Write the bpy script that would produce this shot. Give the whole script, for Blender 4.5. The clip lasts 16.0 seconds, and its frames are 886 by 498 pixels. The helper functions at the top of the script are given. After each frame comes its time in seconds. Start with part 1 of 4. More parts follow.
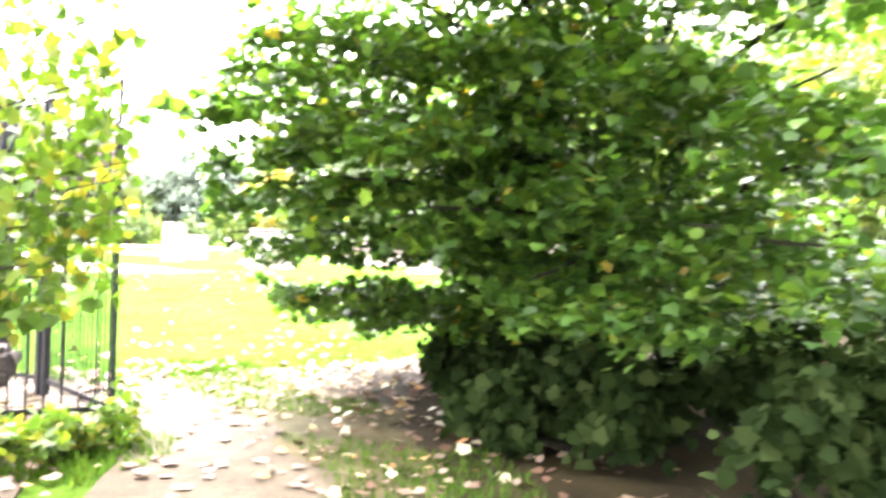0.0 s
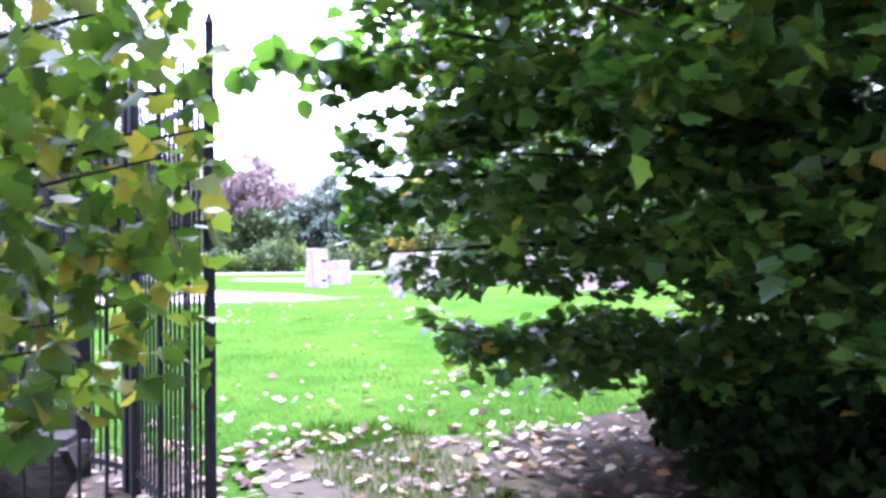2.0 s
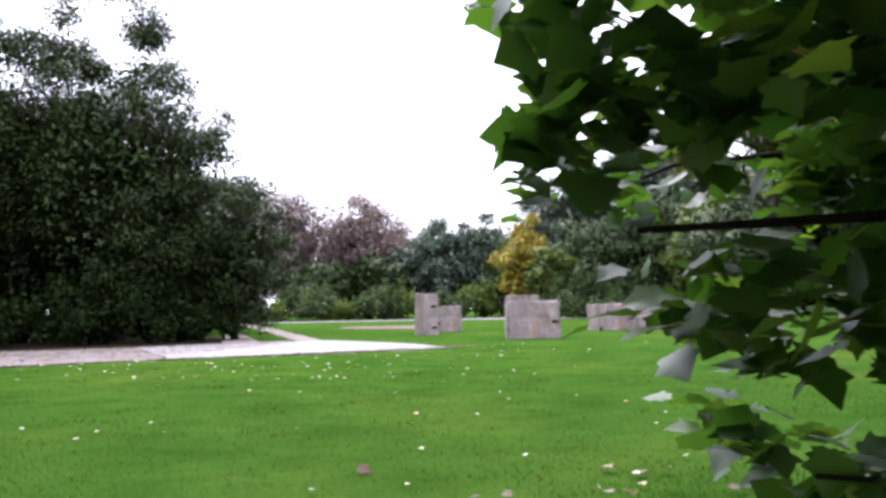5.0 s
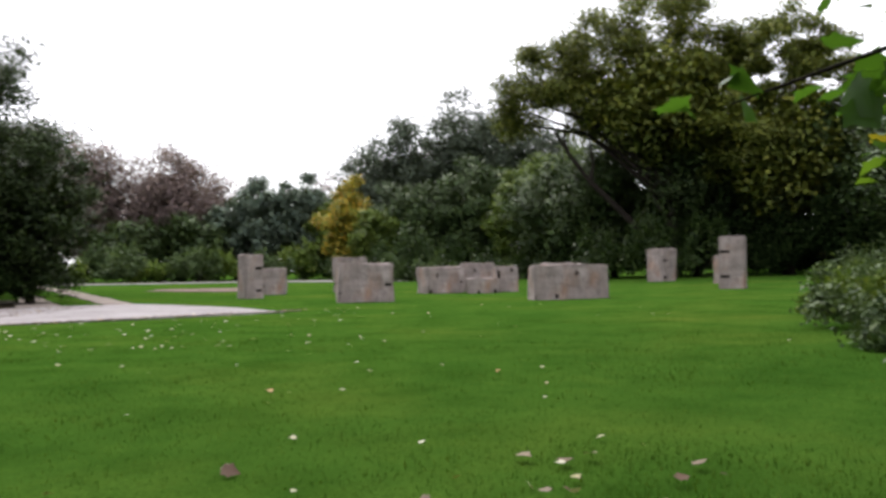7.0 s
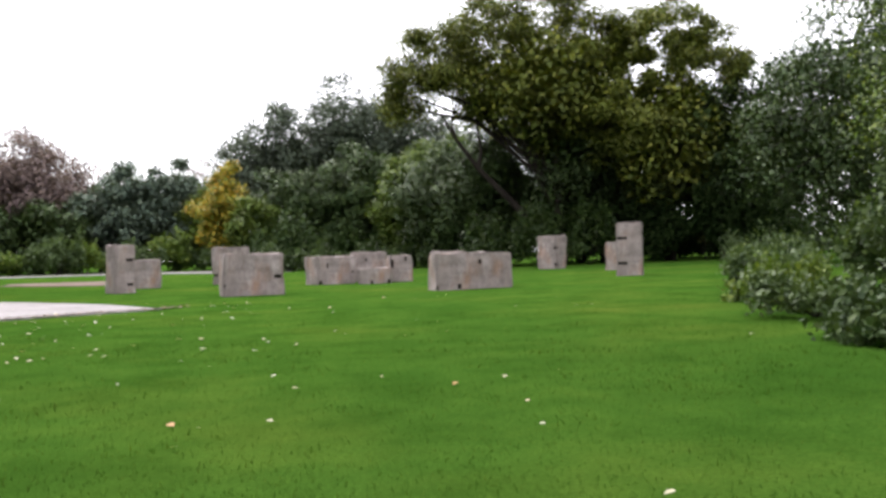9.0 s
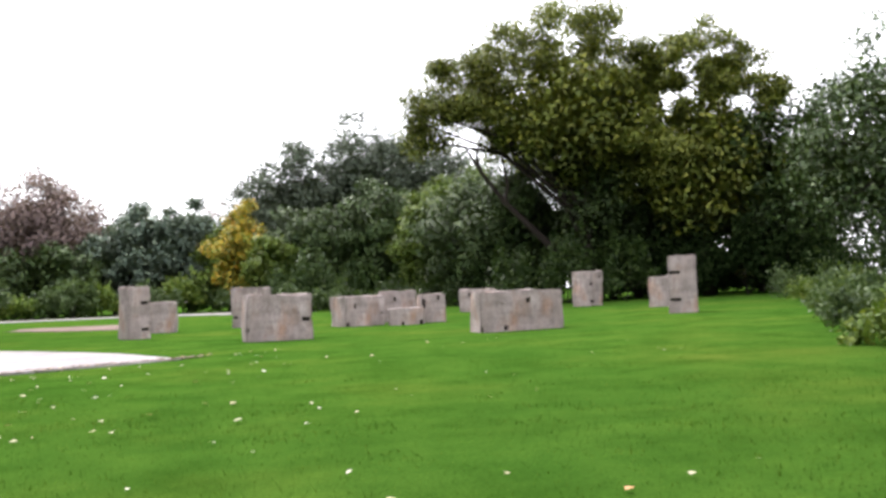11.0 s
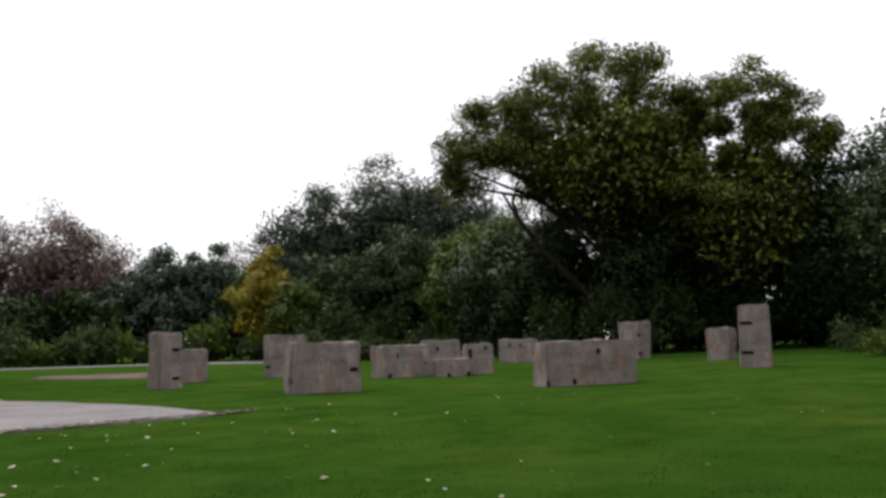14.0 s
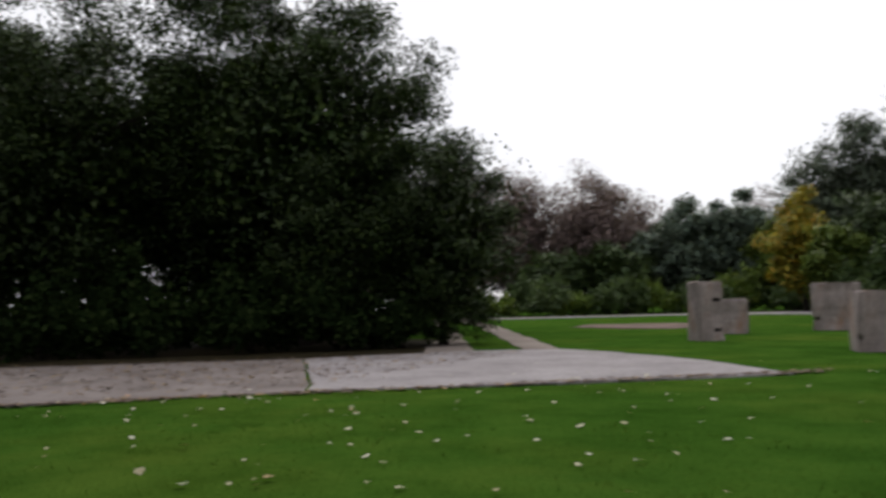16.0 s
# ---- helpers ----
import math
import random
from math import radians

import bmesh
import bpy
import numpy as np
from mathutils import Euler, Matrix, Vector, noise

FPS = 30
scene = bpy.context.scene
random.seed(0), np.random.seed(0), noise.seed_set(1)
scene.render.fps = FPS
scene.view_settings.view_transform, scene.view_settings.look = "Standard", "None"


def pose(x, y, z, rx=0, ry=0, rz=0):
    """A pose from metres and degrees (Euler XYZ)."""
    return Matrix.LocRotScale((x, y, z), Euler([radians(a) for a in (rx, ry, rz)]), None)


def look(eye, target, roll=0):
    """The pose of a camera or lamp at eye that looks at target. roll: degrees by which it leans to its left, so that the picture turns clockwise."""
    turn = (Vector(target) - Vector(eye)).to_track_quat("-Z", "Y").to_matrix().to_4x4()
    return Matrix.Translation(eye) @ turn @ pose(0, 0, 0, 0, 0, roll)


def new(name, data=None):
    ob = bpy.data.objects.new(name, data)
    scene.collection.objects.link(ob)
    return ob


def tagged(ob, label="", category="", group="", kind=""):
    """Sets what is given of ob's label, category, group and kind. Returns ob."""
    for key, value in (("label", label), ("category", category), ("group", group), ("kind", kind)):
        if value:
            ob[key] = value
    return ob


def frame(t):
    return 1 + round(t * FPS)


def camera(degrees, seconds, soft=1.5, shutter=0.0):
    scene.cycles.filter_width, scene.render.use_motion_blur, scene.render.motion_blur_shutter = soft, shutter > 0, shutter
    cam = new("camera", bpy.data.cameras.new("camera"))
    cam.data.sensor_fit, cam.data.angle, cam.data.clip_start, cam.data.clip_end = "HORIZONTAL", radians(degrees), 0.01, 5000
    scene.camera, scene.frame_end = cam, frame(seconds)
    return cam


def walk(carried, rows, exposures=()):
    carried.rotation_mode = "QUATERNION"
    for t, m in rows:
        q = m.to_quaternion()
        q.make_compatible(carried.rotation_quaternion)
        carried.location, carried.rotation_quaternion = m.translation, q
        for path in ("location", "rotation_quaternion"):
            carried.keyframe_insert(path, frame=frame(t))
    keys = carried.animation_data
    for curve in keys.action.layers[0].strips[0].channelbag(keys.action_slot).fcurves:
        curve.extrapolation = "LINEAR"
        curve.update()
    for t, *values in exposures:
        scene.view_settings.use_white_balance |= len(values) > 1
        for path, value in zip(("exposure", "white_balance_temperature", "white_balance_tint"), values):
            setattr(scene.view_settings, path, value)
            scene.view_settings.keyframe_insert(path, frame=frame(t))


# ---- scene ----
cam = camera(56.9, 16.0, 3.1, 0.25)
PATH = [
    (0, (3.852, -6.835, 1.45), (4.062, -4.846, 1.44), 1.9),
    (0.2, (3.809, -6.586, 1.45), (3.872, -4.588, 1.397), 1.5),
    (0.5, (3.745, -6.212, 1.45), (3.661, -4.214, 1.404), 0.6),
    (1, (3.637, -5.588, 1.45), (3.479, -3.595, 1.413), 0.6),
    (1.5, (3.53, -4.964, 1.45), (3.379, -2.97, 1.442), 0.9),
    (2, (3.422, -4.341, 1.45), (3.297, -2.345, 1.478), -0.6),
    (2.5, (3.314, -3.717, 1.429), (3.162, -1.724, 1.486), -2.0),
    (3, (3.207, -3.093, 1.407), (3.056, -1.101, 1.494), -3.2),
    (3.5, (3.099, -2.469, 1.386), (2.867, -0.487, 1.521), -2.2),
    (4, (2.992, -1.846, 1.364), (2.672, 0.123, 1.507), -1.7),
    (6.3, (2.211, -0.331, 1.378), (1.813, 1.623, 1.525), -1.2),
    (6.5, (2.14, -0.197, 1.377), (1.859, 1.779, 1.498), -0.6),
    (7, (1.958, 0.144, 1.373), (2.012, 2.142, 1.419), -0.9),
    (7.5, (1.794, 0.527, 1.37), (2.025, 2.514, 1.388), -1.3),
    (8, (1.638, 0.994, 1.37), (1.949, 2.97, 1.38), -1.7),
    (8.2, (1.576, 1.221, 1.372), (1.906, 3.193, 1.377), -1.4),
    (10.3, (0.932, 4.051, 1.453), (1.297, 6.016, 1.516), -1.8),
    (10.5, (0.878, 4.346, 1.456), (1.23, 6.314, 1.532), -1.8),
    (11, (0.759, 5.126, 1.467), (1.082, 7.097, 1.572), -2.2),
    (11.5, (0.647, 5.826, 1.476), (0.945, 7.799, 1.605), -2.6),
    (12, (0.52, 6.379, 1.48), (0.791, 8.355, 1.638), -2.9),
    (12.5, (0.349, 6.77, 1.478), (0.609, 8.744, 1.664), -2.9),
    (13, (0.119, 7.028, 1.472), (0.409, 8.993, 1.706), -2.4),
    (13.5, (-0.11, 7.279, 1.463), (0.198, 9.237, 1.724), -1.9),
    (14, (-0.312, 7.649, 1.464), (-0.026, 9.615, 1.693), -1.6),
    (14.5, (-0.507, 8.122, 1.47), (-0.354, 10.107, 1.662), -1.2),
    (15, (-0.726, 8.621, 1.476), (-0.849, 10.61, 1.645), -1.0),
    (15.5, (-0.962, 9.119, 1.481), (-1.454, 11.05, 1.644), -1.2),
    (16, (-1.226, 9.621, 1.484), (-2.137, 11.395, 1.628), -1.7),
]

# exposure follows the phone's own metering
EXPOSURES = [(0.0, 5.4, 6600, 20), (0.3, 5.2, 6500, 20), (0.5, 4.75, 6300, 20), (1.0, 4.05, 5500, 34), (1.5, 3.7, 5250, 38), (2.0, 3.6, 5100, 38), (2.5, 3.15, 5050, 36), (3.0, 3.0, 5000, 36),
             (3.5, 2.7, 5100, 35), (4.0, 2.5, 5250, 32), (6.3, 0.9, 6400, 12), (8.2, 1.0, 6400, 12), (10.3, 1.7, 6400, 13), (11.0, 1.65, 6400, 13), (12.5, 1.06, 6450, 12), (13.0, 0.72, 6450, 12),
             (13.5, 0.22, 6500, 11), (14.5, -0.03, 6500, 11), (16.0, -0.13, 6450, 11)]
walk(cam, [(t, look(eye, target, roll)) for t, eye, target, roll in PATH], EXPOSURES)

# ------------------------------------------------------------------ light
world = bpy.data.worlds.new("overcast_sky")
scene.world = world
world.use_nodes = True
wn, wl = world.node_tree.nodes, world.node_tree.links
wn.clear()
w_out, w_bg = wn.new("ShaderNodeOutputWorld"), wn.new("ShaderNodeBackground")
w_sky = wn.new("ShaderNodeTexSky")
w_sky.sky_type, w_sky.sun_disc = "NISHITA", False
w_sky.sun_elevation, w_sky.sun_rotation = radians(51), radians(-22)
w_mix, w_dim = wn.new("ShaderNodeMixRGB"), wn.new("ShaderNodeVectorMath")
w_dim.operation = "SCALE"
w_dim.inputs["Scale"].default_value = 0.1
w_mix.inputs[0].default_value = 0.9
w_mix.inputs[2].default_value = (1.20, 1.19, 1.21, 1)
wl.new(w_sky.outputs[0], w_dim.inputs[0])
wl.new(w_dim.outputs[0], w_mix.inputs[1])
wl.new(w_mix.outputs[0], w_bg.inputs["Color"])
wl.new(w_bg.outputs[0], w_out.inputs["Surface"])
w_bg.inputs["Strength"].default_value = 1.0

sun = new("sun", bpy.data.lights.new("sun", "SUN"))
sun.data.energy, sun.data.angle, sun.data.color = 1.8, radians(35), (1.0, 0.97, 0.92)
sun.matrix_world = look((0, 0, 60), (14, -34, 60 - 46))


# ------------------------------------------------------------------ materials
def material(name):
    m = bpy.data.materials.new(name)
    m.use_nodes = True
    n, l = m.node_tree.nodes, m.node_tree.links
    return m, n, l, n["Principled BSDF"]


def noise_node(n, l, scale, detail=5, rough=0.6, coord="Object", stretch=None):
    tc = n.new("ShaderNodeTexCoord")
    t = n.new("ShaderNodeTexNoise")
    t.inputs["Scale"].default_value, t.inputs["Detail"].default_value, t.inputs["Roughness"].default_value = scale, detail, rough
    if stretch:
        mp = n.new("ShaderNodeMapping")
        mp.inputs["Scale"].default_value = stretch
        l.new(tc.outputs[coord], mp.inputs["Vector"])
        l.new(mp.outputs[0], t.inputs["Vector"])
    else:
        l.new(tc.outputs[coord], t.inputs["Vector"])
    return t


def ramp(n, l, source, stops):
    r = n.new("ShaderNodeValToRGB")
    while len(r.color_ramp.elements) < len(stops):
        r.color_ramp.elements.new(0.5)
    for e, (p, c) in zip(r.color_ramp.elements, stops):
        e.position, e.color = p, (*c, 1)
    l.new(source, r.inputs["Fac"])
    return r


def mix(n, l, a, b, fac, kind="MIX"):
    m = n.new("ShaderNodeMixRGB")
    m.blend_type = kind
    for s, v in ((1, a), (2, b), (0, fac)):
        if hasattr(v, "default_value"):
            l.new(v, m.inputs[s])
        else:
            m.inputs[s].default_value = v if s == 0 else (*v, 1)
    return m.outputs[0]


def bump(n, l, b, source, strength, distance):
    k = n.new("ShaderNodeBump")
    k.inputs["Strength"].default_value, k.inputs["Distance"].default_value = strength, distance
    l.new(source, k.inputs["Height"])
    l.new(k.outputs[0], b.inputs["Normal"])


def leaf_material(name, stops, through_light=0.35, rough=0.5, patch=0.0, patch_scale=0.25, sheen=0.16):
    """Leaves: each takes its own tint from the ramp; light passes through."""
    m, n, l, b = material(name)
    g = n.new("ShaderNodeNewGeometry")
    r = ramp(n, l, g.outputs["Random Per Island"], stops)
    col = r.outputs[0]
    if patch:
        t = noise_node(n, l, patch_scale, 3)
        k = ramp(n, l, t.outputs["Fac"], [(0.3, (1 - patch,) * 3), (0.7, (1 + patch,) * 3)])
        col = mix(n, l, col, k.outputs[0], 1.0, "MULTIPLY")
    l.new(col, b.inputs["Base Color"])
    b.inputs["Roughness"].default_value = rough
    b.inputs["Specular IOR Level"].default_value = sheen if rough < 0.8 else 0.0
    tr = n.new("ShaderNodeBsdfTranslucent")
    l.new(mix(n, l, col, (1.0, 1.0, 0.45), 1.0, "MULTIPLY"), tr.inputs["Color"])
    ms = n.new("ShaderNodeMixShader")
    ms.inputs[0].default_value = through_light
    l.new(b.outputs[0], ms.inputs[1])
    l.new(tr.outputs[0], ms.inputs[2])
    l.new(ms.outputs[0], n["Material Output"].inputs["Surface"])
    return m


def rough_material(name, dark, light, scale, bump_scale, bump_d, rough=0.9, stretch=None):
    m, n, l, b = material(name)
    t = noise_node(n, l, scale, 6, 0.65, stretch=stretch)
    t2 = noise_node(n, l, bump_scale, 6, 0.7, stretch=stretch)
    c = ramp(n, l, t.outputs["Fac"], [(0.3, dark), (0.7, light)])
    k = ramp(n, l, t2.outputs["Fac"], [(0.25, (0.65,) * 3), (0.75, (1.25,) * 3)])
    l.new(mix(n, l, c.outputs[0], k.outputs[0], 1.0, "MULTIPLY"), b.inputs["Base Color"])
    b.inputs["Roughness"].default_value = rough
    b.inputs["Specular IOR Level"].default_value = 0.08
    bump(n, l, b, t2.outputs["Fac"], 0.7, bump_d)
    return m


def grass_material():
    m, n, l, b = material("mown_grass")
    big, mid, fine = noise_node(n, l, 0.16, 5), noise_node(n, l, 0.7, 6, 0.7), noise_node(n, l, 28, 4, 0.75)
    c = ramp(n, l, big.outputs["Fac"], [(0.28, (0.024, 0.066, 0.0085)), (0.5, (0.034, 0.078, 0.0105)), (0.64, (0.047, 0.085, 0.012)), (0.78, (0.070, 0.090, 0.016))])
    k = ramp(n, l, mid.outputs["Fac"], [(0.28, (0.62, 0.70, 0.62)), (0.5, (1.0, 1.0, 1.0)), (0.72, (1.40, 1.26, 1.3))])
    f = ramp(n, l, fine.outputs["Fac"], [(0.25, (0.55, 0.6, 0.5)), (0.75, (1.4, 1.35, 1.4))])
    col = mix(n, l, mix(n, l, c.outputs[0], k.outputs[0], 1.0, "MULTIPLY"), f.outputs[0], 1.0, "MULTIPLY")
    l.new(col, b.inputs["Base Color"])
    b.inputs["Roughness"].default_value = 1.0
    b.inputs["Specular IOR Level"].default_value = 0.0
    bump(n, l, b, fine.outputs["Fac"], 0.8, 0.03)
    return m


def concrete_material():
    """Weathered cast stone: brown runs down the faces, pale worn patches, dark pits and lichen."""
    m, n, l, b = material("weathered_cast_stone")
    runs = noise_node(n, l, 1.0, 6, 0.65, stretch=(1.7, 1.7, 0.55))
    blot, rust, fine = noise_node(n, l, 1.5, 7, 0.75), noise_node(n, l, 0.9, 4, 0.6, stretch=(1.5, 1.5, 0.7)), noise_node(n, l, 16, 6, 0.8)
    c = ramp(n, l, runs.outputs["Fac"], [(0.3, (0.17, 0.135, 0.125)), (0.5, (0.255, 0.215, 0.205)), (0.72, (0.35, 0.305, 0.295))])
    k = ramp(n, l, blot.outputs["Fac"], [(0.30, (0.50, 0.48, 0.47)), (0.48, (0.95, 0.94, 0.95)), (0.70, (1.3, 1.28, 1.28))])
    r = ramp(n, l, rust.outputs["Fac"], [(0.52, (1, 1, 1)), (0.72, (0.95, 0.74, 0.60))])
    f = ramp(n, l, fine.outputs["Fac"], [(0.28, (0.6,) * 3), (0.5, (1.0,) * 3), (0.75, (1.2,) * 3)])
    col = mix(n, l, mix(n, l, c.outputs[0], k.outputs[0], 1.0, "MULTIPLY"), f.outputs[0], 1.0, "MULTIPLY")
    l.new(mix(n, l, col, r.outputs[0], 1.0, "MULTIPLY"), b.inputs["Base Color"])
    b.inputs["Roughness"].default_value = 0.92
    b.inputs["Specular IOR Level"].default_value = 0.2
    bump(n, l, b, fine.outputs["Fac"], 0.8, 0.03)
    return m


GREEN = {
    "maple": leaf_material("maple_leaf", [(0.0, (0.0305, 0.0814, 0.0143)), (0.5, (0.0509, 0.1272, 0.0184)), (0.85, (0.0866, 0.1729, 0.0244)), (0.984, (0.1121, 0.1934, 0.0256)), (0.992, (0.3461, 0.2749, 0.0305))], 0.5, 0.42, sheen=0.45),
    "shrub": leaf_material("yellowing_leaf", [(0.0, (0.0400, 0.0880, 0.0128)), (0.55, (0.0680, 0.1320, 0.0176)), (0.82, (0.1200, 0.1680, 0.0240)), (1.0, (0.2400, 0.2160, 0.0320))], 0.45),
    "dark": leaf_material("dark_leaf", [(0.0, (0.0149, 0.0297, 0.0073)), (0.6, (0.0270, 0.0486, 0.0109)), (1.0, (0.0473, 0.0709, 0.0146))], 0.15, patch=0.25),
    "big": leaf_material("olive_leaf", [(0.0, (0.062, 0.084, 0.015)), (0.6, (0.112, 0.137, 0.022)), (1.0, (0.19, 0.195, 0.030))], 0.25, patch=0.3),
    "olive": leaf_material("yellowing_olive_leaf", [(0.0, (0.075, 0.080, 0.011)), (0.6, (0.14, 0.125, 0.016)), (1.0, (0.22, 0.165, 0.020))], 0.25, patch=0.3),
    "wood": leaf_material("woodland_leaf", [(0.0, (0.0270, 0.0506, 0.0170)), (0.6, (0.0462, 0.0782, 0.0226)), (1.0, (0.0722, 0.1059, 0.0283))], 0.15, patch=0.25),
    "fresh": leaf_material("fresh_green_leaf", [(0.0, (0.0601, 0.1014, 0.0174)), (0.6, (0.0985, 0.1494, 0.0250)), (1.0, (0.1531, 0.1921, 0.0337))], 0.25, patch=0.2),
    # haze, blue and red: leaf colours paled to paint the distance haze
    "haze": leaf_material("hazed_woodland_leaf", [(0.0, (0.0493, 0.0658, 0.0444)), (0.6, (0.0723, 0.0953, 0.0649)), (1.0, (0.1020, 0.1250, 0.0820))], 0.15, patch=0.25),
    "blue": leaf_material("hazed_grey_green_leaf", [(0.0, (0.0685, 0.0999, 0.0765)), (0.6, (0.1110, 0.1530, 0.1150)), (1.0, (0.1708, 0.2156, 0.1474))], 0.15, patch=0.2),
    "red": leaf_material("hazed_russet_leaf", [(0.0, (0.1207, 0.0897, 0.0909)), (0.6, (0.2127, 0.1541, 0.1507)), (1.0, (0.2818, 0.2093, 0.1794))], 0.15, patch=0.2),
    "yellow": leaf_material("golden_leaf", [(0.0, (0.0878, 0.1428, 0.0252)), (0.4, (0.2075, 0.2184, 0.0302)), (0.75, (0.4309, 0.3192, 0.0336)), (1.0, (0.5267, 0.2856, 0.0336))], 0.3, patch=0.3, patch_scale=0.5),
    # near-black leaves that carry the shade under trees in their colour
    "shade_dark": leaf_material("shade_dark_leaf", [(0.0, (0.0080, 0.0151, 0.0054)), (0.7, (0.0151, 0.0259, 0.0080)), (1.0, (0.0268, 0.0402, 0.0134))], 0.1, 0.85),
    "nettle": leaf_material("nettle_leaf", [(0.0, (0.0375, 0.0638, 0.0225)), (0.6, (0.0638, 0.0975, 0.0338)), (1.0, (0.0975, 0.1350, 0.0525))], 0.25),
    "blade": leaf_material("grass_blade", [(0.0, (0.030, 0.080, 0.010)), (0.6, (0.044, 0.098, 0.013)), (1.0, (0.080, 0.118, 0.020))], 0.3, 0.9, patch=0.38, patch_scale=1.1),
}
LITTER = leaf_material("fallen_leaf", [(0.0, (0.045, 0.024, 0.014)), (0.4, (0.10, 0.058, 0.038)), (0.8, (0.19, 0.145, 0.11)), (1.0, (0.25, 0.15, 0.03))], 0.1, 0.7)
PALE = leaf_material("pale_fallen_leaf", [(0.0, (0.26, 0.23, 0.12)), (0.5, (0.40, 0.37, 0.26)), (0.85, (0.50, 0.48, 0.40)), (1.0, (0.40, 0.20, 0.08))], 0.1, 0.7)
BARK = rough_material("bark", (0.010, 0.008, 0.007), (0.028, 0.023, 0.019), 3, 14, 0.03, stretch=(1, 1, 0.25))
STONE = concrete_material()
GRASS = grass_material()
# near-black, so the colour holds the shade inside the recesses
SLOT = rough_material("shade_black_slot", (0.012, 0.010, 0.009), (0.03, 0.024, 0.02), 4, 20, 0.01)
DIRT = rough_material("trodden_earth", (0.030, 0.024, 0.015), (0.075, 0.061, 0.041), 1.4, 26, 0.02)
BARE = rough_material("bare_reddish_earth", (0.085, 0.056, 0.046), (0.19, 0.135, 0.118), 0.6, 14, 0.02)
# soil colour made darker to hold the shade below trees
SOIL = rough_material("shade_dark_soil", (0.011, 0.0085, 0.0035), (0.030, 0.0235, 0.010), 1.8, 24, 0.03)
VERGE = rough_material("leafy_verge", (0.028, 0.030, 0.010), (0.075, 0.060, 0.030), 2.2, 22, 0.03)
SLAB_NEW = rough_material("pale_concrete", (0.20, 0.18, 0.183), (0.31, 0.285, 0.288), 0.5, 9, 0.006)
SLAB_OLD = rough_material("old_concrete", (0.12, 0.10, 0.094), (0.23, 0.20, 0.19), 0.5, 9, 0.01)
GRAVEL = rough_material("pale_gravel", (0.16, 0.13, 0.11), (0.27, 0.23, 0.205), 0.4, 12, 0.01)
GREY_STONE = rough_material("grey_stone", (0.020, 0.017, 0.015), (0.046, 0.040, 0.036), 2.5, 18, 0.02)


def steel_material():
    m, n, l, b = material("black_painted_steel")
    t = noise_node(n, l, 18, 5)
    c = ramp(n, l, t.outputs["Fac"], [(0.35, (0.005, 0.005, 0.007)), (0.62, (0.010, 0.011, 0.014)), (0.78, (0.025, 0.018, 0.014))])
    l.new(c.outputs[0], b.inputs["Base Color"])
    b.inputs["Roughness"].default_value = 0.6
    b.inputs["Specular IOR Level"].default_value = 0.2
    bump(n, l, b, t.outputs["Fac"], 0.25, 0.002)
    return m


STEEL = steel_material()


# ------------------------------------------------------------------ builders
rng = np.random.default_rng(7)


def slope(x):
    """The lawn rises gently to the east."""
    return 0.015 * min(max(x - 5, 0), 45)


def mesh_of(name, verts, faces, mat, smooth=False):
    me = bpy.data.meshes.new(name)
    me.from_pydata(verts if isinstance(verts, list) else verts.tolist(), [], faces if isinstance(faces, list) else faces.tolist())
    me.materials.append(mat)
    if smooth:
        me.shade_smooth()
    return me


def part(name, data, mat, parent, label=""):
    """Links a bmesh or a mesh as one object under its thing."""
    if isinstance(data, bmesh.types.BMesh):
        me = bpy.data.meshes.new(name)
        data.to_mesh(me)
        data.free()
        me.materials.append(mat)
    else:
        me = data
    ob = new(name, me)
    ob.parent = parent
    if label:
        ob["label"] = label
    return ob


def thing(name, place, label, category, group="", kind=""):
    e = new(name)
    e.location = place
    return tagged(e, label, category, group, kind)


def box(bm, cx, cy, cz, sx, sy, sz, rz=0.0, bevel=0.0):
    r = bmesh.ops.create_cube(bm, size=1, matrix=Matrix.Translation((cx, cy, cz)) @ Matrix.Rotation(rz, 4, "Z") @ Matrix.Diagonal((sx, sy, sz, 1)))
    if bevel:
        edges = list({e for v in r["verts"] for e in v.link_edges})
        bmesh.ops.bevel(bm, geom=edges, offset=bevel, segments=2, affect="EDGES")
    return bm


def tube(name, points, radii, mat, sides=8):
    """A tapered, bending tube along points."""
    pts = [Vector(p) for p in points]
    verts, faces = [], []
    for i, (p, r) in enumerate(zip(pts, radii)):
        d = (pts[min(i + 1, len(pts) - 1)] - pts[max(i - 1, 0)]).normalized()
        u = d.orthogonal().normalized()
        v = d.cross(u)
        for k in range(sides):
            a = 2 * math.pi * k / sides
            verts.append(tuple(p + r * (math.cos(a) * u + math.sin(a) * v)))
    for i in range(len(pts) - 1):
        for k in range(sides):
            a, b = i * sides + k, i * sides + (k + 1) % sides
            faces.append((a, b, b + sides, a + sides))
    faces.append(tuple(range((len(pts) - 1) * sides, len(pts) * sides)))
    return mesh_of(name, verts, faces, mat, True)


QUAD = (np.array([[0, 0, 0], [0.34, 0.45, 0.06], [0, 1, -0.05], [-0.34, 0.45, 0.06]]), [[0, 1, 2], [0, 2, 3]])


TRI = (np.array([[-0.30, 0.1, 0.02], [0.36, 0.3, -0.03], [-0.04, 1.0, 0.03]]), [[0, 1, 2]])


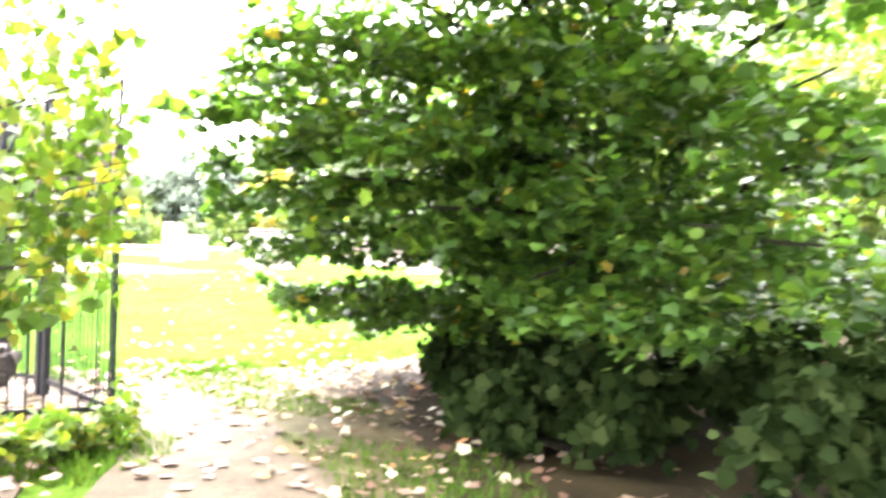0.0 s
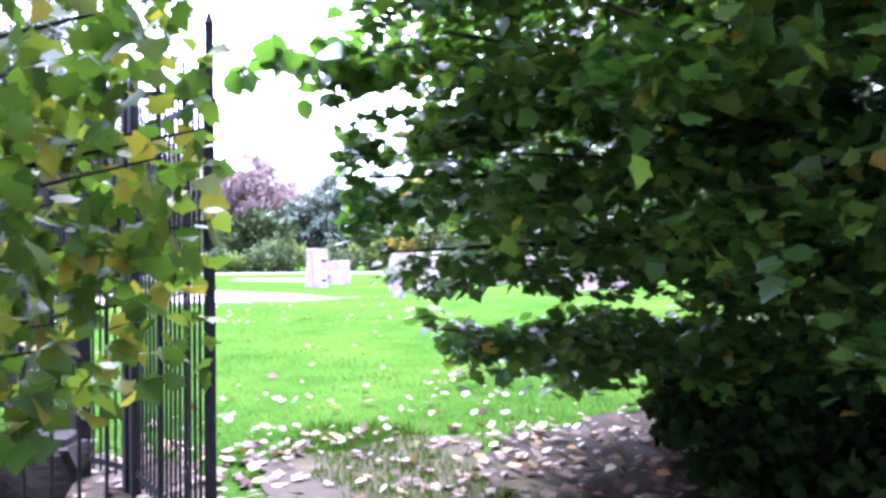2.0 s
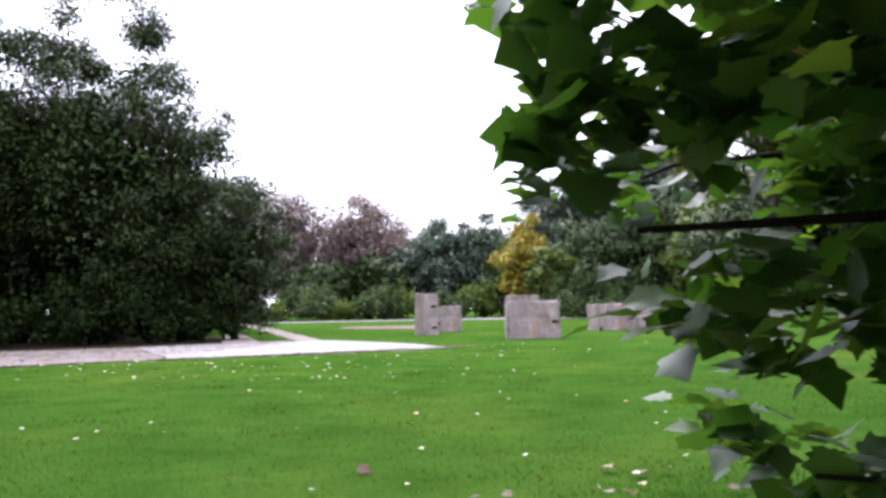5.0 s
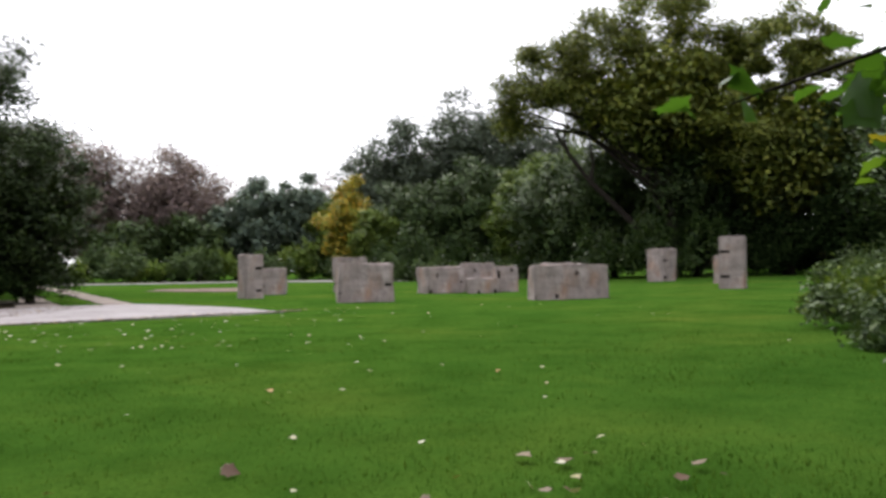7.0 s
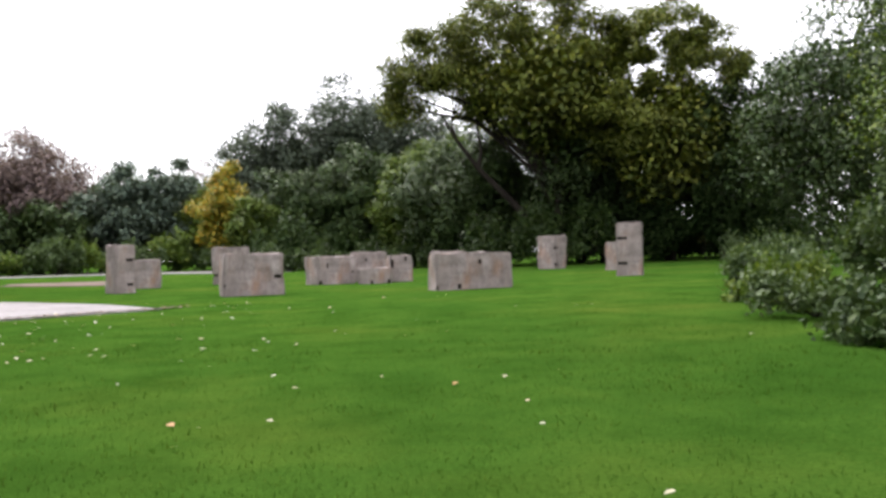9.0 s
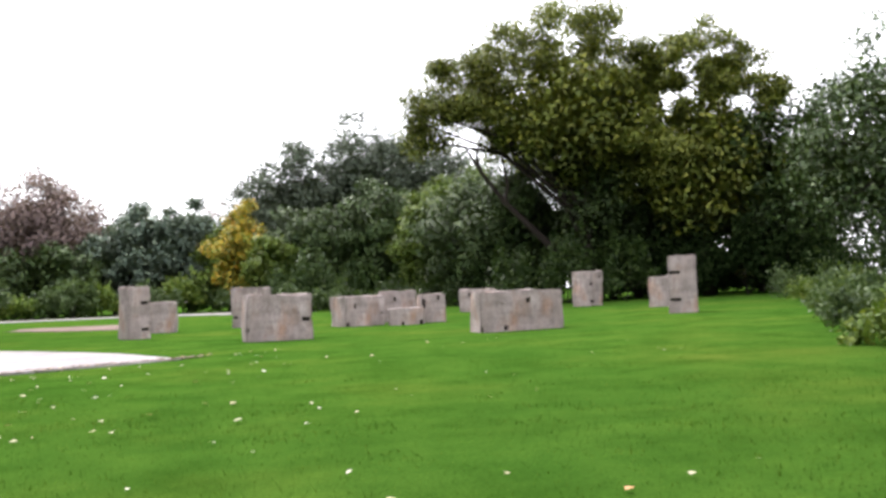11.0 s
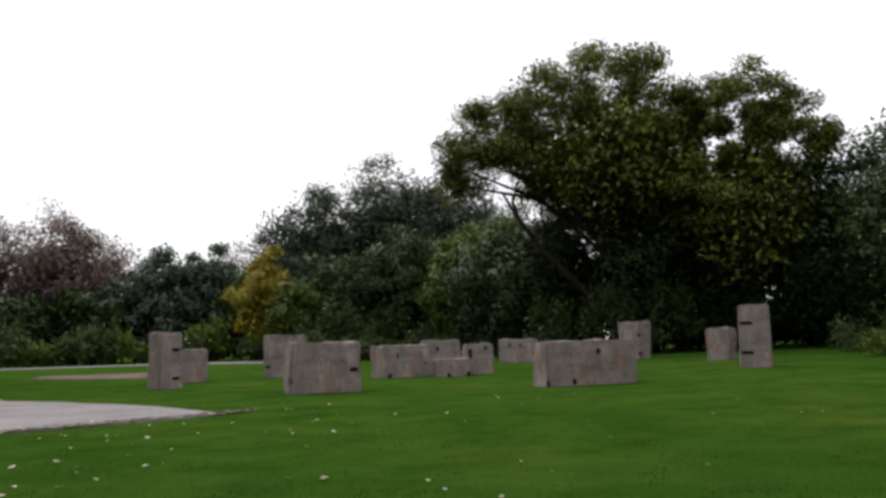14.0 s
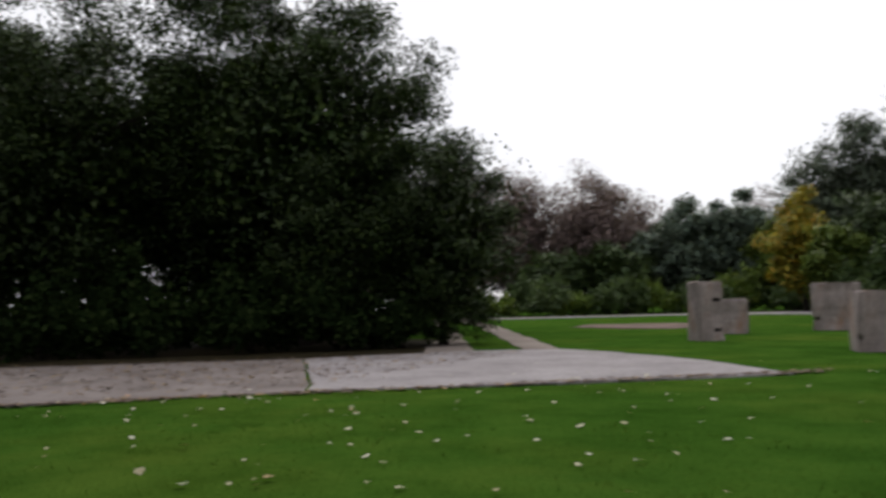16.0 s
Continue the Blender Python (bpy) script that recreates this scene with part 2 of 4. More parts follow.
def maple_shape(fine=False):
    """A five-lobed leaf, cupped along its midrib."""
    pts = [(0, 0), (0.18, 0.0), (0.42, 0.05), (0.38, 0.24), (0.56, 0.46), (0.36, 0.54), (0.22, 0.74), (0, 1.0)]
    if fine:
        pts = [(0, 0), (0.07, -0.04), (0.17, 0.01), (0.30, -0.01), (0.42, 0.05), (0.41, 0.14), (0.37, 0.22), (0.47, 0.32), (0.57, 0.47), (0.47, 0.50), (0.36, 0.53), (0.31, 0.63), (0.22, 0.74), (0.12, 0.86), (0, 1.0)]
    pts += [(-x, y) for x, y in reversed(pts[1:-1])]
    v = [(0, 0.36, 0.0)] + [(x, y, 0.10 * abs(x) ** 1.2 - 0.18 * (y - 0.4) ** 2) for x, y in pts]
    n = len(pts)
    return np.array(v), [[0, 1 + i, 1 + (i + 1) % n] for i in range(n)]


def round_shape():
    pts = [(0, 0), (0.25, 0.08), (0.42, 0.34), (0.36, 0.64), (0.16, 0.88), (0, 1.0), (-0.16, 0.88), (-0.36, 0.64), (-0.42, 0.34), (-0.25, 0.08)]
    v = [(0, 0.45, 0.0)] + [(x, y, 0.22 * abs(x) - 0.15 * (y - 0.4) ** 2) for x, y in pts]
    n = len(pts)
    return np.array(v), [[0, 1 + i, 1 + (i + 1) % n] for i in range(n)]


MAPLE, LOBED, ROUND = maple_shape(), maple_shape(True), round_shape()


def frames_for(n, flat, droop=0.0):
    """Random leaf frames: flat 1 keeps the blades level, 0 lets them turn anyhow."""
    nor = rng.normal(size=(n, 3)) * (1 - flat) + np.array([0, 0, 1.0]) * flat
    nor /= np.linalg.norm(nor, axis=1)[:, None]
    d = rng.normal(size=(n, 3))
    d[:, 2] -= droop * 2
    d -= nor * (d * nor).sum(1)[:, None]
    d /= np.linalg.norm(d, axis=1)[:, None]
    return np.cross(d, nor), d, nor


def leaves(name, pos, size, shape, mat, flat=0.45, droop=0.0, outward=None, soft=0.72):
    """One mesh of many leaves at the places given; outward turns their shading towards the face of the clump they stand in."""
    v, f = shape
    n, k = len(pos), len(v)
    x, y, z = frames_for(n, flat, droop)
    size = np.broadcast_to(np.asarray(size, float), (n,))
    out = pos[:, None, :] + size[:, None, None] * (v[None, :, 0, None] * x[:, None] + v[None, :, 1, None] * y[:, None] + v[None, :, 2, None] * z[:, None])
    faces = (np.array(f)[None] + (np.arange(n) * k)[:, None, None]).reshape(-1, 3)
    me = bpy.data.meshes.new(name)
    me.vertices.add(n * k)
    me.vertices.foreach_set("co", out.reshape(-1))
    me.loops.add(faces.size)
    me.loops.foreach_set("vertex_index", faces.reshape(-1).astype(np.int32))
    me.polygons.add(len(faces))
    me.polygons.foreach_set("loop_start", np.arange(0, faces.size, 3, dtype=np.int32))
    me.update(calc_edges=True)
    me.validate()
    me.materials.append(mat)
    if outward is not None and len(me.vertices) == n * k:
        z = z * np.where((z * outward).sum(1) < 0, -1.0, 1.0)[:, None]
        nor = outward * soft + z * (1 - soft)
        nor /= np.linalg.norm(nor, axis=1)[:, None] + 1e-9
        me.shade_smooth()
        me.normals_split_custom_set_from_vertices(np.repeat(nor, k, axis=0).tolist())
    return me


def in_ball(n, power=0.45):
    d = rng.normal(size=(n, 3))
    d /= np.linalg.norm(d, axis=1)[:, None]
    return d * rng.random(n)[:, None] ** power


def clumps(centre, radii, n, low=-1.0, inner=0.55):
    """Clump centres spread through the outer shell of a lumpy envelope."""
    out = []
    while len(out) < n:
        d = rng.normal(size=3)
        d /= np.linalg.norm(d)
        if d[2] < low:
            continue
        lump = 1 + 0.22 * noise.noise(Vector(d * 1.9) + Vector(centre) * 0.37)
        out.append(np.array(centre) + np.array(radii) * d * (inner + (1 - inner) * rng.random() ** 0.6) * lump)
    return np.array(out)


def tree(name, x, y, height, width, mat, label, n_clump=46, n_leaf=5500, leaf=0.34, bottom=0.16, trunk=0.22, limbs=5, group="", spread=0.2,
         lean=(0, 0), depth=None, category="tree", flat=0.35, core=0.4, lobes=(), arms=()):
    """A tree: tapered trunk, limbs that reach into the crown, and a crown of small leaves in clumps."""
    z0 = slope(x)
    t = thing(name, (x, y, z0), label, category, group)
    low = height * bottom
    centre = (lean[0], lean[1], (height + low) / 2)
    radii = (width / 2 * 0.92, (depth or width) / 2 * 0.92, (height - low) / 2 * 0.95)
    cl = clumps(centre, radii, n_clump)
    if lobes:
        k = n_clump // len(lobes)
        cl = np.concatenate([clumps(q[:3], q[3:], k, -0.75, 0.45) for q in lobes])
        n_clump = len(cl)
    r = spread * width * (0.7 + 0.6 * rng.random(n_clump))
    per = int(n_leaf * 2.0) // n_clump
    local = [in_ball(per, 0.6) for c in cl]
    pos = np.concatenate([c + q * (k, k, k * 0.72) for c, k, q in zip(cl, r, local)])
    pos[:, 2] = np.maximum(pos[:, 2], 0.12)
    heart = np.array((lean[0], lean[1], low + (height - low) * 0.42)) + in_ball(int(n_leaf * core * 0.75), 0.5) * radii * (0.74, 0.74, 0.66)
    heart[:, 2] = np.maximum(heart[:, 2], 0.3)
    every = np.concatenate([pos, heart])
    out = (every - np.array(centre)) / np.array(radii) * 0.8
    out[: len(pos)] += np.concatenate(local) * 0.9
    out[:, 2] += 0.5
    out /= np.linalg.norm(out, axis=1)[:, None] + 1e-6
    crown = leaves("crown", every, leaf * np.concatenate([0.42 + 0.55 * rng.random(len(pos)), 1.15 + 0.75 * rng.random(len(heart))]), TRI, mat, flat, 0.0, out)
    part("crown", crown, mat, t)
    top = Vector((lean[0] * 0.8, lean[1] * 0.8, height * 0.72))
    bend = [Vector((0, 0, -0.1)), Vector((lean[0] * 0.1, 0.05, height * 0.16)), Vector((lean[0] * 0.35 + 0.1, 0, height * 0.4)), top]
    part("trunk", tube("trunk", bend, [trunk * 1.35, trunk, trunk * 0.7, trunk * 0.18], BARK), BARK, t)
    for line, radius in arms:
        n = len(line) - 1
        part("limb", tube("limb", line, [radius * (1 - 0.8 * q / n) for q in range(n + 1)], BARK, 7), BARK, t)
    for c in cl[np.argsort(-np.abs(cl[:, 0] - lean[0]))][: limbs]:
        a = bend[1].lerp(bend[2], 0.25 + 0.7 * rng.random())
        e = Vector(c)
        midp = a.lerp(e, 0.5) + Vector((0, 0, 0.07 * height))
        part("limb", tube("limb", [a, midp, e], [trunk * 0.5, trunk * 0.34, trunk * 0.08], BARK, 6), BARK, t)
    return t


def sheet(name, outline, z, mat, wob=0.0, step=0.5):
    """A flat, thin piece of ground with an uneven edge."""
    pts, n = [], len(outline)
    for i in range(n):
        a, b = Vector(outline[i]), Vector(outline[(i + 1) % n])
        k = max(1, int((b - a).length / step))
        for j in range(k):
            p = a.lerp(b, j / k)
            w = Vector((noise.noise((p.x * 0.9, p.y * 0.9, 3)), noise.noise((p.x * 0.9, p.y * 0.9, 9)))) * wob
            w += Vector((noise.noise((p.x * 3.3, p.y * 3.3, 5)), noise.noise((p.x * 3.3, p.y * 3.3, 7)))) * wob * 0.55
            pts.append(p + w)
    bm = bmesh.new()
    top = [bm.verts.new((p.x, p.y, z + slope(p.x))) for p in pts]
    low = [bm.verts.new((p.x, p.y, z - 0.05 + slope(p.x))) for p in pts]
    bm.faces.new(top)
    for i in range(len(pts)):
        j = (i + 1) % len(pts)
        bm.faces.new((top[j], top[i], low[i], low[j]))
    bmesh.ops.recalc_face_normals(bm, faces=bm.faces)
    bmesh.ops.triangulate(bm, faces=[f for f in bm.faces if len(f.verts) > 4])
    return part(name, bm, mat, None)


# ------------------------------------------------------------------ ground
def ground():
    ax = np.concatenate([-np.geomspace(1500, 45, 14), np.linspace(-40, 50, 91), np.geomspace(55, 1500, 14)])
    ay = np.concatenate([-np.geomspace(1500, 25, 12), np.linspace(-20, 70, 91), np.geomspace(76, 1500, 16)])
    v = [(float(x), float(y), slope(x) + 0.02 * noise.noise((x * 0.3, y * 0.3, 0))) for y in ay for x in ax]
    w = len(ax)
    f = [(j * w + i, j * w + i + 1, (j + 1) * w + i + 1, (j + 1) * w + i) for j in range(len(ay) - 1) for i in range(w - 1)]
    g = new("ground", mesh_of("ground", v, f, GRASS, True))
    tagged(g, "bright green mown lawn with mossy patches", "lawn", kind="structure")


ground()
tagged(sheet("pavement", [(-2.5, 26.8), (-4.7, 30.3), (-7.7, 33.5), (-10.2, 35.5), (-13.0, 34.6), (-17.0, 30.6), (-10.4, 22.1), (-6.4, 24.3)], 0.03, SLAB_NEW, 0.12),
       "pale concrete slab with ragged edge in the lawn", "pavement", kind="structure")
tagged(sheet("pavement", [(-10.45, 22.02), (-17.06, 30.55), (-25, 26.3), (-40, 17), (-34, 5.0), (-14.6, 18.8)], 0.03, SLAB_OLD, 0.12),
       "older grey concrete slab strewn with leaves", "pavement", kind="structure")
tagged(sheet("road", [(-10.2, 35.4), (-11.5, 35.4), (-27.4, 66), (-46.5, 100), (-45.0, 100), (-25.9, 66)], 0.026, GRAVEL, 0.2, 1.5), "pale gravel wheel track across the grass", "track", kind="structure")
tagged(sheet("road", [(-12.9, 34.5), (-14.2, 33.2), (-22.2, 50), (-48, 98), (-47, 98), (-21.1, 50)], 0.027, GRAVEL, 0.2, 1.5), "pale gravel wheel track under the trees", "track", kind="structure")
tagged(sheet("road", [(-80, 92), (-42, 94), (-20, 97), (-12, 94), (-4, 86), (1.5, 87), (-5, 103), (-20, 104), (-36, 103), (-80, 100)], 0.05, SLAB_NEW, 0.3, 2.0), "far pale gravel path along the bushes", "path", kind="structure")
tagged(sheet("ground_patch", [(-18, 60), (-12, 55), (-8, 56), (-9, 63), (-14, 66), (-19, 65)], 0.03, BARE, 0.9), "bare reddish patch worn in the lawn", "bare patch", kind="structure")
tagged(sheet("path", [(1.9, -12), (4.6, -12), (4.0, -4), (3.6, -1.7), (3.3, -0.8), (2.85, 0.1), (2.2, 0.9), (1.75, 1.6), (1.6, 1.2), (2.0, 0.3), (2.35, -0.8), (2.5, -1.7), (2.4, -3)], 0.032, DIRT, 0.35, 0.15), "trodden earth path through the gateway", "path", kind="structure")
tagged(sheet("verge", [(4.2, -12), (4.8, -12), (4.5, -5), (4.4, -1.5), (4.2, 0), (3.6, 1.3), (3.3, 2.3), (2.8, 2.3), (2.1, 1.7), (1.9, 1.3), (2.6, 0.3), (3.15, -0.8), (3.45, -1.7), (3.8, -4)], 0.029, VERGE, 0.4, 0.2), "thin grass and dead leaves along the path", "verge", kind="structure")
# soil sheets with shade of the maple and dark trees in their colour
tagged(sheet("soil", [(4.5, -12), (14, -12), (15, 6), (8.5, 6.5), (5.6, 4.2), (4.3, 3.1), (3.6, 2.3), (3.4, 1.4), (4.0, 0), (4.2, -1.5), (4.3, -5)], 0.025, SOIL, 0.5, 0.2), "bare soil under the maple, darkened for its shade", "soil", kind="structure")
tagged(sheet("soil", [(-17.0, 30.75), (-13.1, 34.8), (-14.8, 37), (-18, 44), (-52, 44), (-52, 12), (-40.2, 17.2), (-25.1, 26.5)], 0.024, SOIL, 0.2, 1.0), "soil sheet below the dark trees, their shade put into its colour", "soil", kind="structure")
tagged(sheet("soil", [(1.8, -12), (2.0, -3), (2.1, -1.3), (1.6, 0.6), (1.1, 1.4), (-1, 2.2), (-8, 2), (-8, -12)], 0.025, DIRT, 0.3), "leaf-strewn earth behind the railing", "soil", kind="structure")


# ------------------------------------------------------------------ cast stone blocks
def block(name, a, b, height, depth, label, slots=(), back=0.0, chip=0.085):
    """A huge weathered block; a and b are the ends of its front foot, slots are recesses (along, up, wide, high) in the front."""
    a, b = Vector(a), Vector(b)
    w, rz = (b - a).length, math.atan2(b.y - a.y, b.x - a.x)
    z = min(slope(a.x), slope(b.x))
    t = thing(name, (a.x, a.y, z - 0.06), label, "stone block", "scattered stone blocks")
    t.rotation_euler = (0, 0, rz)
    bm = bmesh.new()
    box(bm, w / 2, depth / 2, height / 2 + 0.03, w, depth, height + 0.06, bevel=0.045)
    bmesh.ops.subdivide_edges(bm, edges=[e for e in bm.edges if e.calc_length() > 0.3], cuts=5, use_grid_fill=True)
    seed = a.x * 3.1
    for v in bm.verts:
        q = Vector((v.co.x * 1.3 + seed, v.co.y * 1.3, v.co.z * 1.3))
        v.co += Vector((noise.noise(q), noise.noise(q + Vector((7, 0, 0))), 0.7 * noise.noise(q + Vector((0, 9, 0))))) * chip
        if v.co.z > height * 0.5:
            v.co.z += 0.05 * noise.noise(Vector((v.co.x * 2 + seed, v.co.y * 2, 0)))
            v.co.y += back * (v.co.z / height - 0.5)
    body = part("block_body", bm, STONE, t)
    if slots:
        cb = bmesh.new()
        for u, h, sw, sh in slots:
            box(cb, u * w, 0.02, h * height, sw, 0.34, sh)
        cut = part("cut", cb, SLOT, None)
        cut.parent = t
        mod = body.modifiers.new("cut", "BOOLEAN")
        mod.object, mod.solver = cut, "EXACT"
        bpy.context.view_layer.update()
        done = bpy.data.meshes.new_from_object(body.evaluated_get(bpy.context.evaluated_depsgraph_get()))
        body.modifiers.clear()
        body.data = done
        bpy.data.objects.remove(cut)
        for u, h, sw, sh in slots:
            # back plate that paints the hole's shade in near-black
            sb = bmesh.new()
            lo, hi = max(u * w - sw * 0.53, 0.07), min(u * w + sw * 0.53, w - 0.07)
            box(sb, (lo + hi) / 2, 0.165, h * height, max(hi - lo, 0.05), 0.04, sh * 1.06, bevel=0.004)
            part("slot", sb, SLOT, t, "recess back plate, shade put into its near-black colour")
    return t


block("stone_block", (-6.62, 40.45), (-5.86, 41.0), 2.16, 1.05, "tall grey cast stone block with two dark slots", ((0.82, 0.72, 0.52, 0.13), (0.82, 0.21, 0.52, 0.13)))
block("stone_block", (-7.3, 46.9), (-5.88, 46.9), 1.5, 1.2, "low square cast stone block behind a taller one", ((0.12, 0.36, 0.3, 0.16),))
block("stone_block", (-3.42, 49.9), (-1.75, 49.4), 2.1, 1.3, "weathered cast stone block with pale top edge", ((0.08, 0.28, 0.4, 0.14),))
block("stone_block", (-1.42, 33.85), (0.80, 34.35), 1.6, 1.25, "broad brown-stained cast stone block standing on the lawn", ((0.93, 0.48, 0.42, 0.13), (0.0, 0.28, 0.16, 0.16)))
block("stone_block", (2.35, 43.8), (4.30, 44.65), 1.42, 1.7, "long pale cast stone block of the stone circle", ((0.06, 0.1, 0.17, 0.22), (0.24, 0.72, 0.1, 0.26), (0.98, 0.46, 0.4, 0.14)))
block("stone_block", (4.2, 47.4), (6.05, 47.0), 1.62, 1.2, "pale cast stone block at the back of the seat", ((0.45, 0.78, 0.12, 0.2),))
block("stone_block", (4.28, 43.35), (5.95, 43.05), 0.78, 0.9, "low cast stone bench block between taller blocks", ((0.0, 0.4, 0.18, 0.8), (0.42, 0.15, 0.14, 0.2), (0.93, 0.18, 0.17, 0.26)), chip=0.05)
block("stone_block", (6.05, 44.35), (7.2, 44.4), 1.38, 1.3, "pale cast stone block closing the seat", ((0.04, 0.72, 0.3, 0.42), (0.72, 0.9, 0.12, 0.2)))
block("stone_block", (10.5, 58.7), (12.6, 57.8), 1.5, 1.4, "pale cast stone block far back on the lawn", ((0.3, 0.8, 0.16, 0.2), (0.6, 0.8, 0.16, 0.2)))
block("stone_block", (6.45, 32.5), (9.45, 32.75), 1.40, 1.3, "long rust-stained cast stone block with square holes on the lawn", ((0.0, 0.1, 0.2, 0.22), (0.30, 0.14, 0.15, 0.17), (0.58, 0.8, 0.14, 0.17)))
block("stone_block", (18.6, 55.5), (19.7, 56.5), 2.25, 1.45, "pale square cast stone block below the big tree", ((0.1, 0.66, 0.4, 0.16), (0.1, 0.16, 0.4, 0.16), (0.75, 0.86, 0.16, 0.16)))
block("stone_block", (20.0, 47.0), (20.8, 47.85), 1.62, 1.25, "low pale cast stone block beside a tall one", ((0.75, 0.35, 0.5, 0.12),))
block("stone_block", (16.0, 38.45), (17.05, 37.9), 2.5, 0.95, "tall upright cast stone block with two slots", ((0.12, 0.73, 0.75, 0.13), (0.12, 0.26, 0.75, 0.13)), chip=0.05)


# ------------------------------------------------------------------ far woods and trees
def polar(az, d):
    a = radians(az)
    return -0.5 + d * math.sin(a), 8.1 + d * math.cos(a)


FAR = [  # bearing, distance, height, width, kind, leaves
    (-31, 130, 24, 18, "red", 6500), (-26.5, 128, 24, 16, "red", 6500), (-22.5, 126, 23.5, 15, "red", 7000), (-17.3, 122, 21.5, 15, "red", 7500), (-13.6, 132, 18.5, 14, "red", 4500),
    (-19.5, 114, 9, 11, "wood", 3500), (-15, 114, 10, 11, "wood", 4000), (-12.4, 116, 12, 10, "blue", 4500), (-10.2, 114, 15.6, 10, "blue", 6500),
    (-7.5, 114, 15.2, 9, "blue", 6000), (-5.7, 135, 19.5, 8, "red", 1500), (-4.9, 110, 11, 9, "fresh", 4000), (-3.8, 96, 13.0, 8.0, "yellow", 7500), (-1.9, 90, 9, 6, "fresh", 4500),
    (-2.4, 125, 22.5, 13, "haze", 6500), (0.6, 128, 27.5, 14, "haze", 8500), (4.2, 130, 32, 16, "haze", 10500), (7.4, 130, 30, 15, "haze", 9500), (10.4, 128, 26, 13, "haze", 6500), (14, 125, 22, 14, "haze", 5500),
    (0.4, 96, 12.6, 10, "wood", 8000), (2.6, 94, 13.4, 11, "wood", 8000), (6.2, 90, 14.6, 11, "wood", 9000), (11.8, 98, 18.5, 12, "fresh", 7000), (9.9, 82, 12.5, 8.5, "fresh", 6500),
]
# red, haze and blue trees have distance haze in their leaf colour
KINDS = {"red": "bare russet-brown autumn tree in the far wood, leaves paled for haze", "wood": "dense dark green tree behind the stone blocks", "haze": "tree in the far wood, haze put into its grey-green leaves", "blue": "grey-green willow at the wood's edge, leaves paled for haze",
         "fresh": "light green young tree before the wood", "yellow": "golden yellow autumn tree at the wood's edge", "dark": "dark green tree behind the stone blocks"}
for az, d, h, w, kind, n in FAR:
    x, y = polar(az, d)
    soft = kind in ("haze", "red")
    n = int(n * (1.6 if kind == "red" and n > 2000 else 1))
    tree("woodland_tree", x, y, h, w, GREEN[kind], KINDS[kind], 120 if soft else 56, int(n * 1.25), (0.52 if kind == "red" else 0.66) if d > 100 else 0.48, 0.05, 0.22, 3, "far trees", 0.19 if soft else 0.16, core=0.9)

# the big spreading tree behind the blocks and its neighbours
tree("spreading_tree", 23.6, 69, 24.0, 21, GREEN["big"], "tall spreading tree with an olive-green crown and leaning limb", 220, 52000, 0.36, 0.34, 0.42, 5, "", 0.075, (-1.2, 0), core=0.35, flat=0.3,
     lobes=((-12.3, 0, 14.4, 2.7, 4, 2.7), (-9.9, 0, 17.2, 3.8, 4.5, 3.6), (-6.0, 0, 19.6, 4.2, 5, 4.3), (-1.2, 0, 21.6, 4.4, 5, 4.0), (-5.4, 0, 14.2, 4.4, 5, 2.6), (0.6, 0, 15.5, 4.6, 5, 4.0), (3.2, 0, 18.2, 3.4, 4, 3.2), (1.2, 0, 10.8, 4.6, 5, 3.2)),
     arms=(([(-0.3, 0, 1.2), (-2.6, 0, 3.6), (-4.6, 0, 5.6), (-7.3, 0, 8.3), (-9.0, 0, 10.6), (-10.3, 0, 12.8)], 0.42), ([(-7.2, 0, 8.2), (-6.9, 0, 9.6), (-7.3, 0, 12.4)], 0.24), ([(-9.0, 0, 10.6), (-9.4, 0, 12.0), (-8.6, 0, 14.6)], 0.16),
           ([(-0.2, 0, 4.0), (-2.8, 0.2, 9.0), (-4.4, 0, 14.5)], 0.26), ([(1.8, 0.4, -0.1), (2.2, 0.3, 6.0), (1.6, 0, 10.5), (2.8, 0, 16.0)], 0.32), ([(0.1, 0, 6.0), (0.8, 0, 11.0), (-0.8, 0, 18.0)], 0.26)))
tree("spreading_tree", 31.0, 64, 20.5, 14, GREEN["big"], "tall olive-green tree with a ragged crown", 120, 32000, 0.36, 0.10, 0.4, 5, "", 0.085, core=0.3, flat=0.3,
     lobes=((-0.8, 0, 17.8, 3.8, 4, 3.6), (3.0, 0, 15.6, 3.6, 4, 3.6), (-2.8, 0, 10.8, 4.4, 4, 4.2), (3.2, 0, 9.4, 3.8, 4, 4.2)))
tree("spreading_tree", 36.6, 66, 12.2, 6.6, GREEN["olive"], "yellowing olive tree beside the big crown", 50, 9000, 0.36, 0.1, 0.2, 3, "", 0.15, flat=0.3)
tree("spreading_tree", 29, 73, 15, 18, GREEN["dark"], "dark understorey tree below the big crown", 60, 20000, 0.45, 0.02, 0.3, 4, "", 0.18)
tree("spreading_tree", 17.0, 80, 12, 13, GREEN["wood"], "mid-green tree in front of the wood", 50, 13000, 0.45, 0.02, 0.3, 3, "", 0.18)
tree("spreading_tree", 20.0, 76, 13.0, 11, GREEN["wood"], "mid-green understorey tree behind the leaning limb", 50, 12000, 0.45, 0.02, 0.3, 3, "", 0.18)
tree("spreading_tree", 37, 63, 16, 15, GREEN["dark"], "dense dark tree closing the lawn", 50, 15000, 0.42, 0.02, 0.3, 4, "", 0.18)
tree("hedgerow_tree", 33, 44, 18, 13, GREEN["wood"], "tall green tree at the lawn's edge", 54, 15000, 0.34, 0.03, 0.32, 5, "hedgerow trees", 0.16)
